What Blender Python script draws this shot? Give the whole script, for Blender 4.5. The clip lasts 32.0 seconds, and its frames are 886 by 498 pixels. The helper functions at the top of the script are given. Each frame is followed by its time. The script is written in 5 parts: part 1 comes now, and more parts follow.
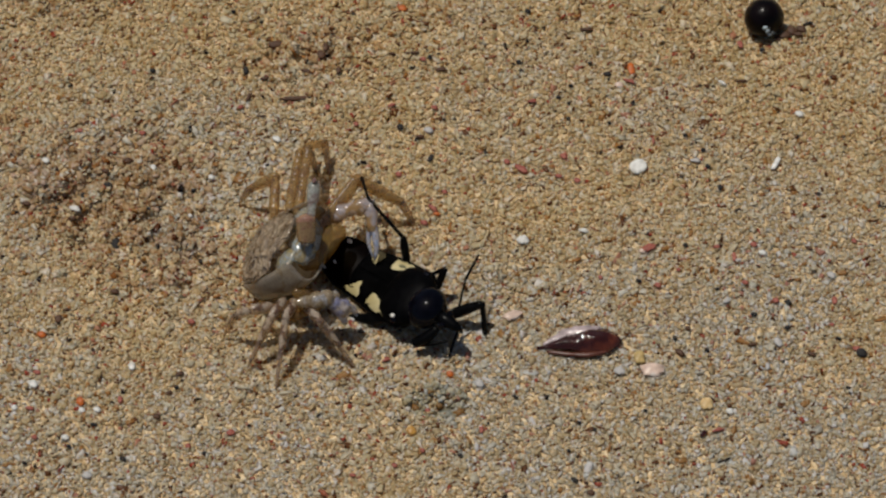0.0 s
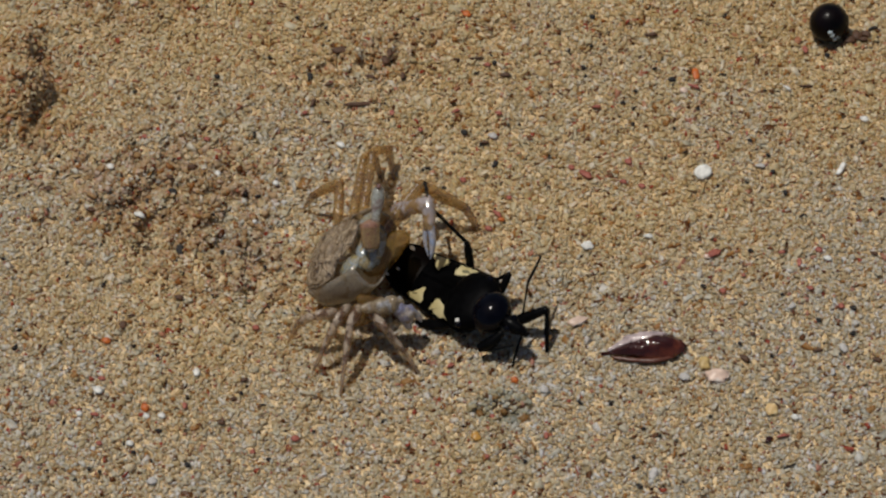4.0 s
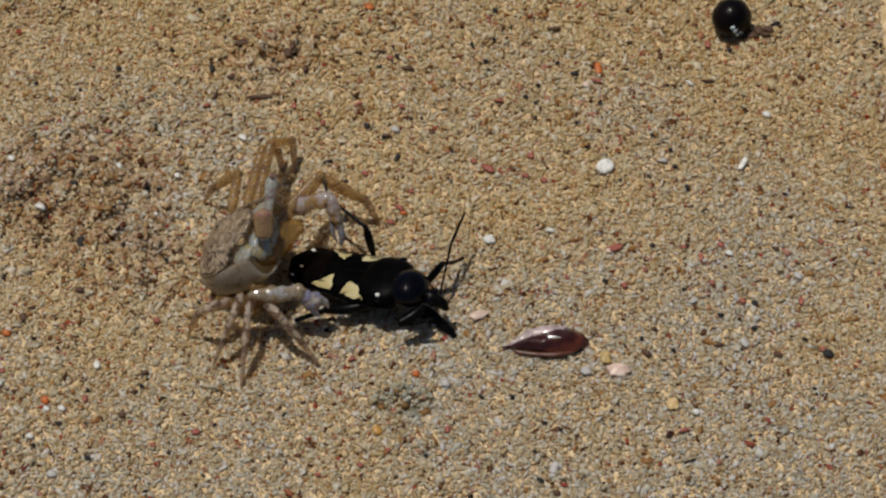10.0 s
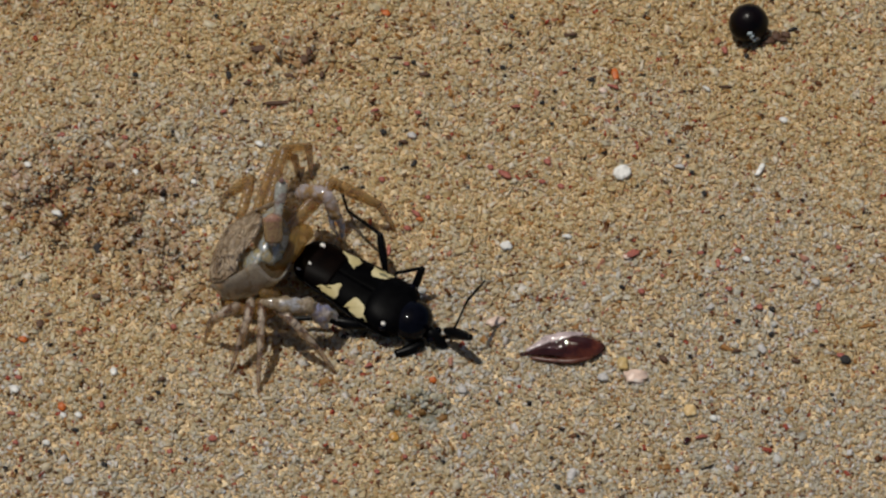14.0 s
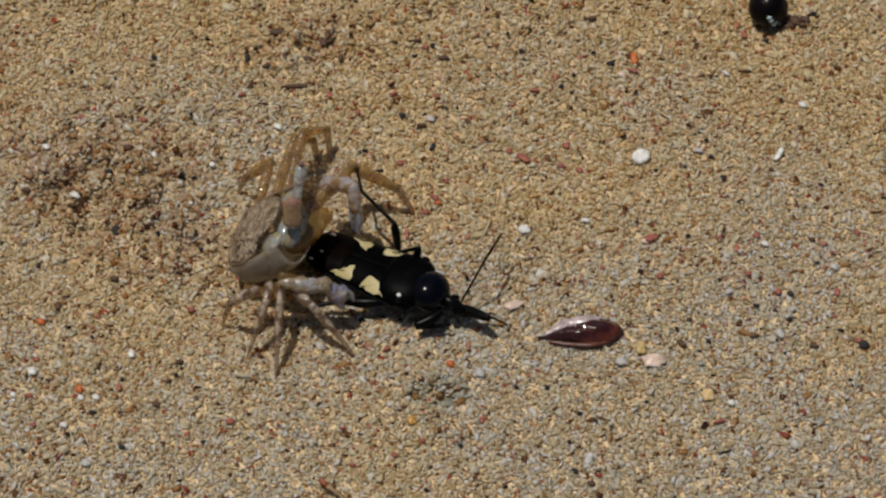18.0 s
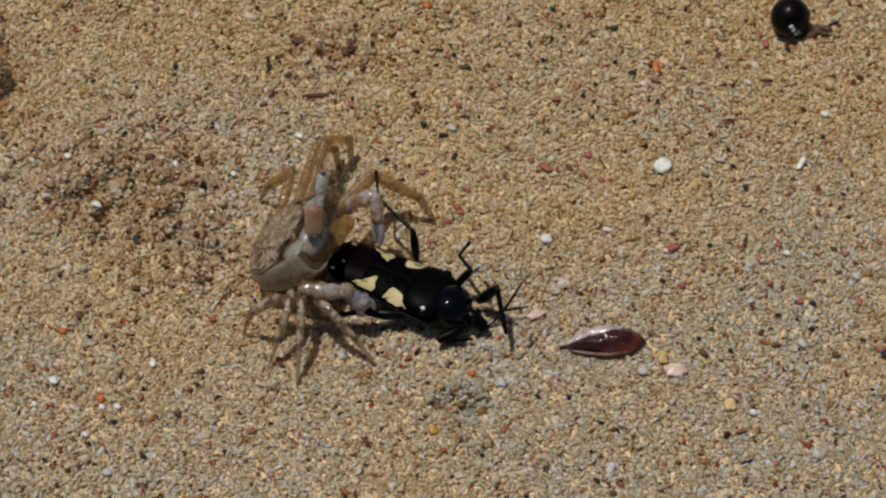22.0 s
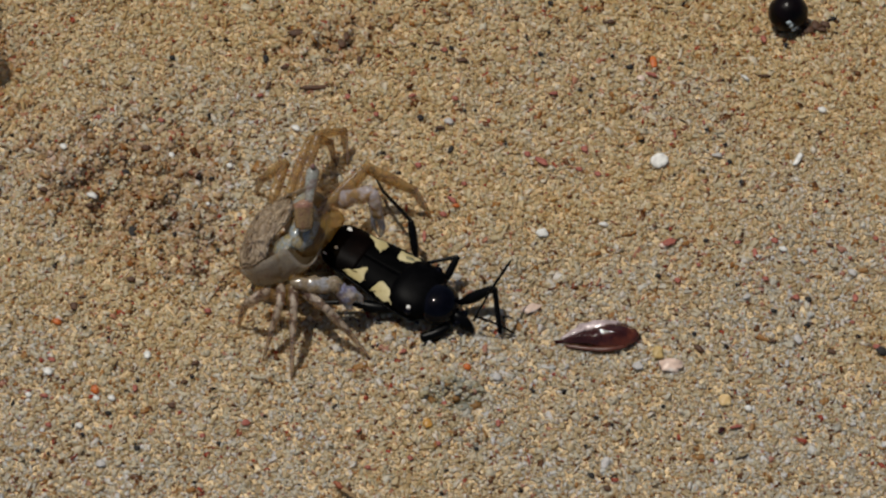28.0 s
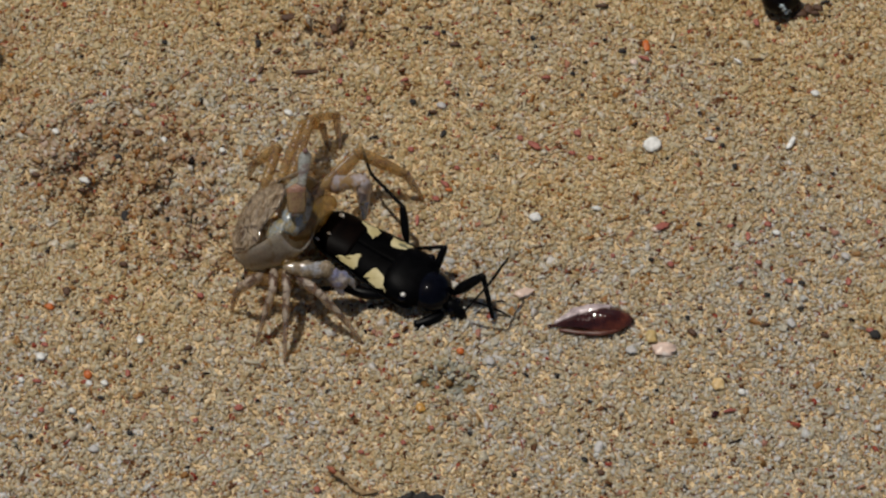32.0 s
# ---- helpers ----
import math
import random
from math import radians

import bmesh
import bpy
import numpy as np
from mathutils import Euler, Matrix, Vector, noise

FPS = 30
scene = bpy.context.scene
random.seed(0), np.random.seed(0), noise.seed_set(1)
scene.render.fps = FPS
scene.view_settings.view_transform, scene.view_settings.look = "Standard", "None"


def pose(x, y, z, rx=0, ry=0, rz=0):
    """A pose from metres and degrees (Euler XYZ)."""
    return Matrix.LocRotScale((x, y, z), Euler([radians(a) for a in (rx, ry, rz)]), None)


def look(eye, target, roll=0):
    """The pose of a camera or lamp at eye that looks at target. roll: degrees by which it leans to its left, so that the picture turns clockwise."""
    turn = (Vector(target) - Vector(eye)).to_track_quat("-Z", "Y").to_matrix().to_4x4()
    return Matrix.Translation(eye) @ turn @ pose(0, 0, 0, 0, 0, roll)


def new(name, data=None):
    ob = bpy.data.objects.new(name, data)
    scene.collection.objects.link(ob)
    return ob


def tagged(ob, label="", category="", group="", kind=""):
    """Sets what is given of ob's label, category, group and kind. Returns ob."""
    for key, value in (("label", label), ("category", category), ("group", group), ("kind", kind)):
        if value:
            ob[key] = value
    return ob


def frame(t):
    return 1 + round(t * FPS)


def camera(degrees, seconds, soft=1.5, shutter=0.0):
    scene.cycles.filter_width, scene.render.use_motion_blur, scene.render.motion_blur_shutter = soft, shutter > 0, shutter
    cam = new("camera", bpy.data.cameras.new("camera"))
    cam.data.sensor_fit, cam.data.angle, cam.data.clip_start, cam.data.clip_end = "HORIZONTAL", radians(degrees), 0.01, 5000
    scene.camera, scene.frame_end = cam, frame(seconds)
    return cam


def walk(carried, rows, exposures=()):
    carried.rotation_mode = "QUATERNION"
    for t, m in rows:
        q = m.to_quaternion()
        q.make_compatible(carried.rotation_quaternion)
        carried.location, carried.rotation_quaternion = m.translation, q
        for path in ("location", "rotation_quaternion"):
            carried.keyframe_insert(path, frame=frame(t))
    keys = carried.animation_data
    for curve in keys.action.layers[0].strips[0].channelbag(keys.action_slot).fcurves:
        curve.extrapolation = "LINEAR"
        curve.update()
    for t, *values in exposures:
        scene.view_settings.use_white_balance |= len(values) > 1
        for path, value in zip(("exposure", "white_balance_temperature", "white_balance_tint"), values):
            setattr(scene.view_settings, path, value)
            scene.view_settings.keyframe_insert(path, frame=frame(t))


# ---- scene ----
cam = camera(12.0, 32.0, soft=2.4)
EXPOSURE = -0.34
# seconds, eye x y z, yaw, pitch, lean
ROWS = [
    (0.0, 0.00000, -0.50372, 0.69332, -0.310, -53.994, 0.222),
    (0.5, 0.00000, -0.50367, 0.69324, -0.435, -53.753, 0.388),
    (1.0, 0.00000, -0.50361, 0.69316, -0.485, -53.560, 0.429),
    (1.5, 0.00000, -0.50356, 0.69309, -0.206, -53.709, 0.518),
    (2.0, 0.00000, -0.50350, 0.69301, -0.099, -53.939, 0.343),
    (2.5, 0.00000, -0.50345, 0.69293, -0.032, -54.106, 0.300),
    (3.0, 0.00000, -0.50339, 0.69286, 0.228, -53.892, 0.788),
    (3.5, 0.00000, -0.50333, 0.69278, 0.235, -53.898, 1.019),
    (5.5, 0.00000, -0.50311, 0.69247, -0.093, -53.942, 0.601),
    (6.0, 0.00000, -0.50306, 0.69240, -0.213, -53.757, 0.642),
    (6.5, 0.00000, -0.50300, 0.69232, -0.061, -53.827, 0.804),
    (7.0, 0.00000, -0.50294, 0.69224, 0.145, -54.102, 0.582),
    (7.5, 0.00000, -0.50289, 0.69217, 0.056, -54.315, 0.501),
    (8.0, 0.00000, -0.50283, 0.69209, 0.040, -54.199, 0.502),
    (8.5, 0.00000, -0.50278, 0.69201, -0.218, -53.935, 0.356),
    (9.0, 0.00000, -0.50272, 0.69194, 0.055, -53.994, 0.538),
    (9.5, 0.00000, -0.50267, 0.69186, -0.235, -54.154, -0.120),
    (10.0, 0.00000, -0.50261, 0.69178, -0.423, -54.003, -0.262),
    (10.5, 0.00000, -0.50256, 0.69171, -0.469, -54.200, -0.155),
    (11.0, 0.00000, -0.50250, 0.69163, -0.373, -54.231, -0.022),
    (11.5, 0.00000, -0.50244, 0.69155, 0.002, -54.301, 0.166),
    (12.0, 0.00000, -0.50239, 0.69148, -0.025, -54.501, 0.085),
    (12.5, 0.00000, -0.50233, 0.69140, -0.214, -54.337, 0.100),
    (13.0, 0.00000, -0.50228, 0.69132, -0.294, -54.036, 0.194),
    (13.5, 0.00000, -0.50222, 0.69125, -0.010, -54.075, 0.303),
    (14.0, 0.00000, -0.50217, 0.69117, -0.326, -53.918, -0.050),
    (14.5, 0.00000, -0.50211, 0.69110, -0.369, -53.979, -0.070),
    (16.5, 0.00000, -0.50189, 0.69079, -0.202, -53.982, -0.070),
    (17.0, 0.00000, -0.50183, 0.69071, -0.205, -53.832, -0.113),
    (17.5, 0.00000, -0.50178, 0.69064, -0.289, -53.894, -0.180),
    (18.0, 0.00000, -0.50172, 0.69056, -0.019, -54.142, 0.034),
    (18.5, 0.00000, -0.50166, 0.69048, -0.070, -54.113, 0.002),
    (19.0, 0.00000, -0.50161, 0.69041, -0.030, -54.059, -0.108),
    (19.5, 0.00000, -0.50155, 0.69033, -0.044, -54.206, -0.014),
    (20.0, 0.00000, -0.50150, 0.69025, 0.011, -54.125, 0.236),
    (20.5, 0.00000, -0.50144, 0.69018, 0.092, -54.039, 0.176),
    (21.0, 0.00000, -0.50139, 0.69010, 0.032, -53.843, -0.037),
    (21.5, 0.00000, -0.50133, 0.69002, 0.104, -54.001, -0.076),
    (22.0, 0.00000, -0.50128, 0.68995, 0.165, -54.015, 0.263),
    (22.5, 0.00000, -0.50122, 0.68987, 0.397, -54.070, 0.554),
    (23.0, 0.00000, -0.50116, 0.68979, 0.576, -54.249, 0.489),
    (23.5, 0.00000, -0.50111, 0.68972, 0.542, -54.279, 0.303),
    (24.0, 0.00000, -0.50105, 0.68964, 0.505, -54.325, 0.145),
    (24.5, 0.00000, -0.50100, 0.68956, 0.346, -54.127, 0.230),
    (25.0, 0.00000, -0.50094, 0.68949, 0.320, -53.938, 0.109),
    (25.5, 0.00000, -0.50089, 0.68941, 0.440, -53.895, 0.158),
    (27.5, 0.00000, -0.50066, 0.68910, 0.436, -54.136, 0.066),
    (28.0, 0.00000, -0.50061, 0.68903, 0.462, -54.103, -0.023),
    (28.5, 0.00000, -0.50055, 0.68895, 0.458, -54.110, -0.116),
    (29.0, 0.00000, -0.50050, 0.68887, 0.394, -54.182, -0.046),
    (29.5, 0.00000, -0.50044, 0.68880, 0.164, -54.010, -0.087),
    (30.0, 0.00000, -0.50039, 0.68872, 0.270, -53.963, -0.221),
    (30.5, 0.00000, -0.50033, 0.68864, 0.376, -54.076, -0.199),
    (31.0, 0.00000, -0.50027, 0.68857, 0.420, -54.318, -0.063),
    (31.5, 0.00000, -0.50022, 0.68849, 0.415, -54.297, -0.197),
    (32.0, 0.00000, -0.50016, 0.68841, 0.315, -54.317, -0.036),
]
walk(cam, [(t, pose(x, y, z, 90 + pitch, lean, yaw)) for t, x, y, z, yaw, pitch, lean in ROWS], [(0.0, EXPOSURE - 0.07), (3.0, EXPOSURE - 0.06), (6.0, EXPOSURE - 0.03), (11.0, EXPOSURE), (24.0, EXPOSURE), (32.0, EXPOSURE - 0.03)])

# ---- light: a high sun from the side, and clear sky ----
SUN_UP, SUN_ROUND = 75.0, -72.0    # degrees above the ground, and round from straight ahead
world = bpy.data.worlds.new("sky")
scene.world = world
world.use_nodes = True
sky = world.node_tree.nodes.new("ShaderNodeTexSky")
sky.sky_type, sky.sun_disc = "NISHITA", False
sky.sun_elevation, sky.sun_rotation = radians(SUN_UP), radians(SUN_ROUND)
sky.dust_density = 2.0      # sea haze
backing = world.node_tree.nodes["Background"]
backing.inputs["Strength"].default_value = 0.056
world.node_tree.links.new(sky.outputs[0], backing.inputs["Color"])
sun_dir = Vector((math.sin(radians(SUN_ROUND)) * math.cos(radians(SUN_UP)), math.cos(radians(SUN_ROUND)) * math.cos(radians(SUN_UP)), math.sin(radians(SUN_UP))))
sun = new("sun", bpy.data.lights.new("sun", "SUN"))
sun.data.energy, sun.data.angle, sun.data.color = 4.35, radians(0.5), (1.0, 0.95, 0.86)
sun.matrix_world = look(sun_dir * 5, (0, 0, 0))

# ---- materials ----
MM = 0.001


def material(name, rough=0.6):
    m = bpy.data.materials.new(name)
    m.use_nodes = True
    n, l = m.node_tree.nodes, m.node_tree.links
    b = n["Principled BSDF"]
    b.inputs["Roughness"].default_value = rough
    return m, n, l, b


def ramp(n, stops, constant=False):
    r = n.new("ShaderNodeValToRGB")
    e = r.color_ramp.elements
    while len(e) < len(stops):
        e.new(0.5)
    for k, (at, c) in zip(e, stops):
        k.position, k.color = at, (*c, 1)
    if constant:
        r.color_ramp.interpolation = "CONSTANT"
    return r


def texture(n, l, kind, scale, detail=3):
    c = n.new("ShaderNodeTexCoord")
    x = n.new(kind)
    x.inputs["Scale"].default_value = scale
    if "Detail" in x.inputs:
        x.inputs["Detail"].default_value = detail
    l.new(c.outputs["Object"], x.inputs["Vector"])
    return x


def blend(n, l, way, a, b, amount):
    x = n.new("ShaderNodeMix")
    x.data_type, x.blend_type = "RGBA", way
    for socket, v in ((x.inputs[6], a), (x.inputs[7], b), (x.inputs[0], amount)):
        if isinstance(v, (int, float)):
            socket.default_value = v
        elif isinstance(v, tuple):
            socket.default_value = (*v, 1)
        else:
            l.new(v, socket)
    return x.outputs[2]


def relief(n, l, b, height, distance, strength=1.0):
    x = n.new("ShaderNodeBump")
    x.inputs["Distance"].default_value, x.inputs["Strength"].default_value = distance, strength
    l.new(height, x.inputs["Height"])
    l.new(x.outputs[0], b.inputs["Normal"])


def sand_grains(name="sand_grains", painted_shade=0.0, tint=(1.0, 1.0, 1.0)):
    """Coral sand: each grain takes its own colour, tinted by broad patches of greyer and browner sand."""
    m, n, l, b = material(name, 0.42)
    g = n.new("ShaderNodeNewGeometry")
    r = ramp(n, [(0.0, (0.03, 0.022, 0.02)), (0.005, (0.48, 0.09, 0.045)), (0.019, (0.62, 0.31, 0.21)), (0.036, (0.19, 0.072, 0.022)),
                 (0.075, (0.5, 0.26, 0.08)), (0.13, (0.67, 0.54, 0.31)), (0.36, (0.77, 0.69, 0.48)), (0.54, (0.71, 0.68, 0.56)),
                 (0.66, (0.82, 0.77, 0.6)), (0.82, (0.86, 0.86, 0.8)), (0.92, (0.91, 0.91, 0.9))], True)
    l.new(g.outputs["Random Per Island"], r.inputs[0])
    broad = texture(n, l, "ShaderNodeTexNoise", 22, 2)
    patch = ramp(n, [(0.34, (1.0, 0.96, 0.78)), (0.66, (0.94, 1.0, 1.1))])
    c0, xyz, add = n.new("ShaderNodeTexCoord"), n.new("ShaderNodeSeparateXYZ"), n.new("ShaderNodeMath")      # greyer and bluer towards low y, browner towards high y
    l.new(c0.outputs["Object"], xyz.inputs[0])
    add.operation = "MULTIPLY_ADD"
    l.new(xyz.outputs["Y"], add.inputs[0])
    add.inputs[1].default_value = -2.2
    l.new(broad.outputs[0], add.inputs[2])
    l.new(add.outputs[0], patch.inputs[0])
    c = blend(n, l, "MULTIPLY", r.outputs[0], patch.outputs[0], 1.0)
    fine = texture(n, l, "ShaderNodeTexNoise", 3500, 3)
    speck = ramp(n, [(0.3, (0.82, 0.77, 0.7)), (0.6, (1.0, 1.0, 1.0))])
    l.new(fine.outputs[0], speck.inputs[0])
    c = blend(n, l, "MULTIPLY", c, speck.outputs[0], 0.8)
    # red-brown multiplied in to give grains the tone of shaded hollows
    c = blend(n, l, "MULTIPLY", c, (0.74, 0.45, 0.24), painted_shade)
    c = blend(n, l, "MULTIPLY", c, tint, 1.0)
    l.new(c, b.inputs["Base Color"])
    lit, mix = n.new("ShaderNodeBsdfTranslucent"), n.new("ShaderNodeMixShader")      # coral grains let some light through
    l.new(blend(n, l, "MULTIPLY", c, (1.0, 0.77, 0.45), 1.0), lit.inputs[0])
    mix.inputs[0].default_value = 0.56
    l.new(b.outputs[0], mix.inputs[1])
    l.new(lit.outputs[0], mix.inputs[2])
    l.new(mix.outputs[0], n["Material Output"].inputs["Surface"])
    relief(n, l, b, fine.outputs[0], 0.00012, 0.6)
    return m


def sand_bed():
    m, n, l, b = material("sand_bed", 0.9)
    a = texture(n, l, "ShaderNodeTexNoise", 900, 4)
    r = ramp(n, [(0.3, (0.46, 0.3, 0.14)), (0.5, (0.62, 0.46, 0.26)), (0.7, (0.74, 0.62, 0.42))])
    l.new(a.outputs[0], r.inputs[0])
    big = texture(n, l, "ShaderNodeTexNoise", 3, 4)
    t = ramp(n, [(0.35, (0.86, 0.84, 0.8)), (0.65, (1.0, 1.0, 1.0))])
    l.new(big.outputs[0], t.inputs[0])
    l.new(blend(n, l, "MULTIPLY", r.outputs[0], t.outputs[0], 1.0), b.inputs["Base Color"])
    v = texture(n, l, "ShaderNodeTexVoronoi", 900)
    relief(n, l, b, v.outputs["Distance"], 0.0004)
    return m


def horn(name, colour, spots, rough, see_through=0.0, scale=420, glow=0.3, cover=(0.52, 0.6), strokes=False, freckle=0.8):
    """Thin crab shell: blotched, partly clear, letting light through, with a wet gloss."""
    m, n, l, b = material(name, rough)
    a = texture(n, l, "ShaderNodeTexNoise", scale, 4)
    a.inputs["Distortion"].default_value = 1.2
    a.inputs["Roughness"].default_value = 0.35 if strokes else 0.5
    lines = [(0.4, colour), (0.43, spots), (0.475, spots), (0.5, colour), (0.57, colour), (0.59, spots), (0.62, spots), (0.64, colour)]
    r = ramp(n, lines if strokes else [(cover[0], colour), (cover[1], spots)])
    l.new(a.outputs[0], r.inputs[0])
    marked = r.outputs[0]
    if strokes:
        patchy = texture(n, l, "ShaderNodeTexNoise", scale * 0.8, 2)
        p = ramp(n, [(0.44, (1, 1, 1)), (0.56, (0, 0, 0))])
        l.new(patchy.outputs[0], p.inputs[0])
        marked = blend(n, l, "MIX", marked, colour, p.outputs[0])
        pale = texture(n, l, "ShaderNodeTexNoise", scale * 2.4, 3)
        q = ramp(n, [(0.4, (0.62, 0.58, 0.56)), (0.62, (1.15, 1.12, 1.08))])
        l.new(pale.outputs[0], q.inputs[0])
        marked = blend(n, l, "MULTIPLY", marked, q.outputs[0], 1.0)
    fine = texture(n, l, "ShaderNodeTexNoise", scale * 7, 3)
    f = ramp(n, [(0.36, (0.5, 0.44, 0.38)), (0.6, (1, 1, 1))])
    l.new(fine.outputs[0], f.inputs[0])
    c = blend(n, l, "MULTIPLY", marked, f.outputs[0], freckle)
    l.new(c, b.inputs["Base Color"])
    b.inputs["Coat Weight"].default_value, b.inputs["Coat Roughness"].default_value = 1.0, 0.1
    b.inputs["Coat IOR"].default_value = 1.75
    uneven = texture(n, l, "ShaderNodeTexNoise", scale * 3, 3)
    relief(n, l, b, uneven.outputs[0], 0.00025, 0.4)
    out = n["Material Output"]
    through_light, clear = n.new("ShaderNodeBsdfTranslucent"), n.new("ShaderNodeBsdfTransparent")
    l.new(blend(n, l, "MULTIPLY", c, (1.0, 0.86, 0.62), 1.0), through_light.inputs[0])
    clear.inputs[0].default_value = (1.0, 0.86, 0.62, 1)
    inner, outer = n.new("ShaderNodeMixShader"), n.new("ShaderNodeMixShader")
    inner.inputs[0].default_value, outer.inputs[0].default_value = glow, see_through
    l.new(b.outputs[0], inner.inputs[1])
    l.new(through_light.outputs[0], inner.inputs[2])
    l.new(inner.outputs[0], outer.inputs[1])
    l.new(clear.outputs[0], outer.inputs[2])
    l.new(outer.outputs[0], out.inputs["Surface"])
    return m


def chitin(name, colour, rough, second=None, scale=500, bump=0.00006):
    m, n, l, b = material(name, rough)
    a = texture(n, l, "ShaderNodeTexNoise", scale, 5)
    second = second or tuple(c * 1.7 + 0.0006 for c in colour)
    r = ramp(n, [(0.4, colour), (0.66, second)])
    l.new(a.outputs[0], r.inputs[0])
    l.new(r.outputs[0], b.inputs["Base Color"])
    fine = texture(n, l, "ShaderNodeTexNoise", scale * 8, 2)
    b.inputs["Specular IOR Level"].default_value = 0.14
    relief(n, l, b, fine.outputs[0], bump, 0.5)
    return m


def stone(name, colour, rough=0.55, second=None, scale=600):
    m, n, l, b = material(name, rough)
    a = texture(n, l, "ShaderNodeTexNoise", scale, 4)
    r = ramp(n, [(0.35, tuple(c * 0.7 for c in colour)), (0.52, colour), (0.7, second or tuple(min(1, c * 1.2) for c in colour))])
    l.new(a.outputs[0], r.inputs[0])
    l.new(r.outputs[0], b.inputs["Base Color"])
    relief(n, l, b, a.outputs[0], 0.0002, 0.6)
    return m


# the second sand has shade put into its colour
GRAINS, SHADE_BROWN, BED = sand_grains(), sand_grains("shade_brown_sand", 0.55), sand_bed()
GREY_SAND = sand_grains("grey_sand", 0.0, (0.74, 0.76, 0.74))
CARAPACE = horn("mottled_shell", (0.52, 0.45, 0.35), (0.09, 0.065, 0.055), 0.24, 0.2, 230, 0.3, strokes=True)
FLANK = horn("pale_shell", (0.39, 0.37, 0.33), (0.32, 0.27, 0.2), 0.14, 0.28, 300, 0.45, freckle=0.35)
LEG = horn("leg_shell", (0.66, 0.58, 0.48), (0.2, 0.13, 0.1), 0.08, 0.34, 520, 0.35, (0.47, 0.58))
FAR_LEG = horn("honey_leg_shell", (0.47, 0.335, 0.15), (0.26, 0.18, 0.12), 0.1, 0.45, 300, 0.5, (0.46, 0.62), freckle=0.25)
LEG_TIP = horn("leg_tip_shell", (0.4, 0.32, 0.28), (0.16, 0.12, 0.13), 0.2, 0.45, 500)
CLAW = horn("claw_shell", (0.38, 0.31, 0.21), (0.5, 0.52, 0.56), 0.12, 0.22, 300, 0.3, (0.5, 0.62))
PALM = horn("palm_shell", (0.3, 0.31, 0.48), (0.5, 0.45, 0.42), 0.16, 0.2, 330, 0.25, (0.45, 0.58))
FINGER = horn("finger_shell", (0.4, 0.5, 0.74), (0.6, 0.6, 0.66), 0.18, 0.25, 330, 0.3, (0.5, 0.66))
AMBER_SHELL = horn("amber_limb_shell", (0.36, 0.23, 0.06), (0.3, 0.19, 0.08), 0.14, 0.45, 300, 0.5, freckle=0.2)
GRANULE = horn("white_granule", (0.72, 0.68, 0.66), (0.5, 0.44, 0.44), 0.1, 0.0, 400, 0.1)
GLASS_CLAW = horn("clear_claw_shell", (0.5, 0.47, 0.5), (0.4, 0.27, 0.13), 0.08, 0.3, 330, 0.35, (0.48, 0.6), freckle=0.3)
STALK = horn("stalk_shell", (0.4, 0.43, 0.41), (0.3, 0.25, 0.24), 0.2, 0.2, 300)
EYE = horn("eye_shell", (0.24, 0.155, 0.07), (0.22, 0.12, 0.065), 0.15, 0.1, 400, 0.2)
SOCKET = horn("socket_shell", (0.4, 0.47, 0.52), (0.46, 0.39, 0.18), 0.15, 0.2, 420, 0.3, (0.44, 0.6))
EYE_TIP = horn("eye_tip_shell", (0.25, 0.12, 0.075), (0.3, 0.16, 0.11), 0.12, 0.0, 400, 0.1)
DARK_TIP = horn("dark_tip_shell", (0.16, 0.08, 0.07), (0.1, 0.05, 0.05), 0.15, 0.0, 400, 0.1)
FACE = horn("face_shell", (0.38, 0.45, 0.5), (0.46, 0.38, 0.2), 0.14, 0.15, 350, 0.35)
BLACK = chitin("black_chitin", (0.001, 0.001, 0.0012), 0.32, bump=0.00002)
SATIN = chitin("satin_black_shield", (0.0008, 0.0008, 0.001), 0.42, bump=0.00003)
SATIN.node_tree.nodes["Principled BSDF"].inputs["Specular IOR Level"].default_value = 0.025
BLACK.node_tree.nodes["Principled BSDF"].inputs["Specular IOR Level"].default_value = 0.08
GLOSS = chitin("polished_chitin", (0.0008, 0.0008, 0.002), 0.06, bump=0.000005)
WING = chitin("velvet_black_wing", (0.0006, 0.0006, 0.0007), 0.5, bump=0.00003)
WING.node_tree.nodes["Principled BSDF"].inputs["Specular IOR Level"].default_value = 0.015
GLOSS.node_tree.nodes["Principled BSDF"].inputs["Specular IOR Level"].default_value = 0.15
MEMBRANE = chitin("brown_membrane", (0.0012, 0.0008, 0.0008), 0.4, (0.003, 0.0016, 0.0012), 300, 0.00003)
MEMBRANE.node_tree.nodes["Principled BSDF"].inputs["Specular IOR Level"].default_value = 0.015
CREAM = chitin("cream_chitin", (0.37, 0.31, 0.15), 0.45, (0.46, 0.4, 0.23), 400)

SMUDGE = chitin("grey_smudge", (0.1, 0.1, 0.06), 0.5, (0.25, 0.22, 0.12), 600)
# white colour for glints painted on the bug
GLINT_PAINT = chitin("painted_glint", (0.6, 0.58, 0.54), 0.3, (0.72, 0.7, 0.66), 600)

# ---- shape helpers (millimetres in, metres out) ----


def part(name, bm, mat, parent=None, label="", at=None, smooth=True):
    me = bpy.data.meshes.new(name)
    bmesh.ops.recalc_face_normals(bm, faces=bm.faces)
    bm.to_mesh(me)
    bm.free()
    me.materials.append(mat)
    if smooth:
        me.shade_smooth()
    ob = new(name, me)
    if parent:
        ob.parent = parent
    if at is not None:
        ob.matrix_basis = at
    return tagged(ob, label)


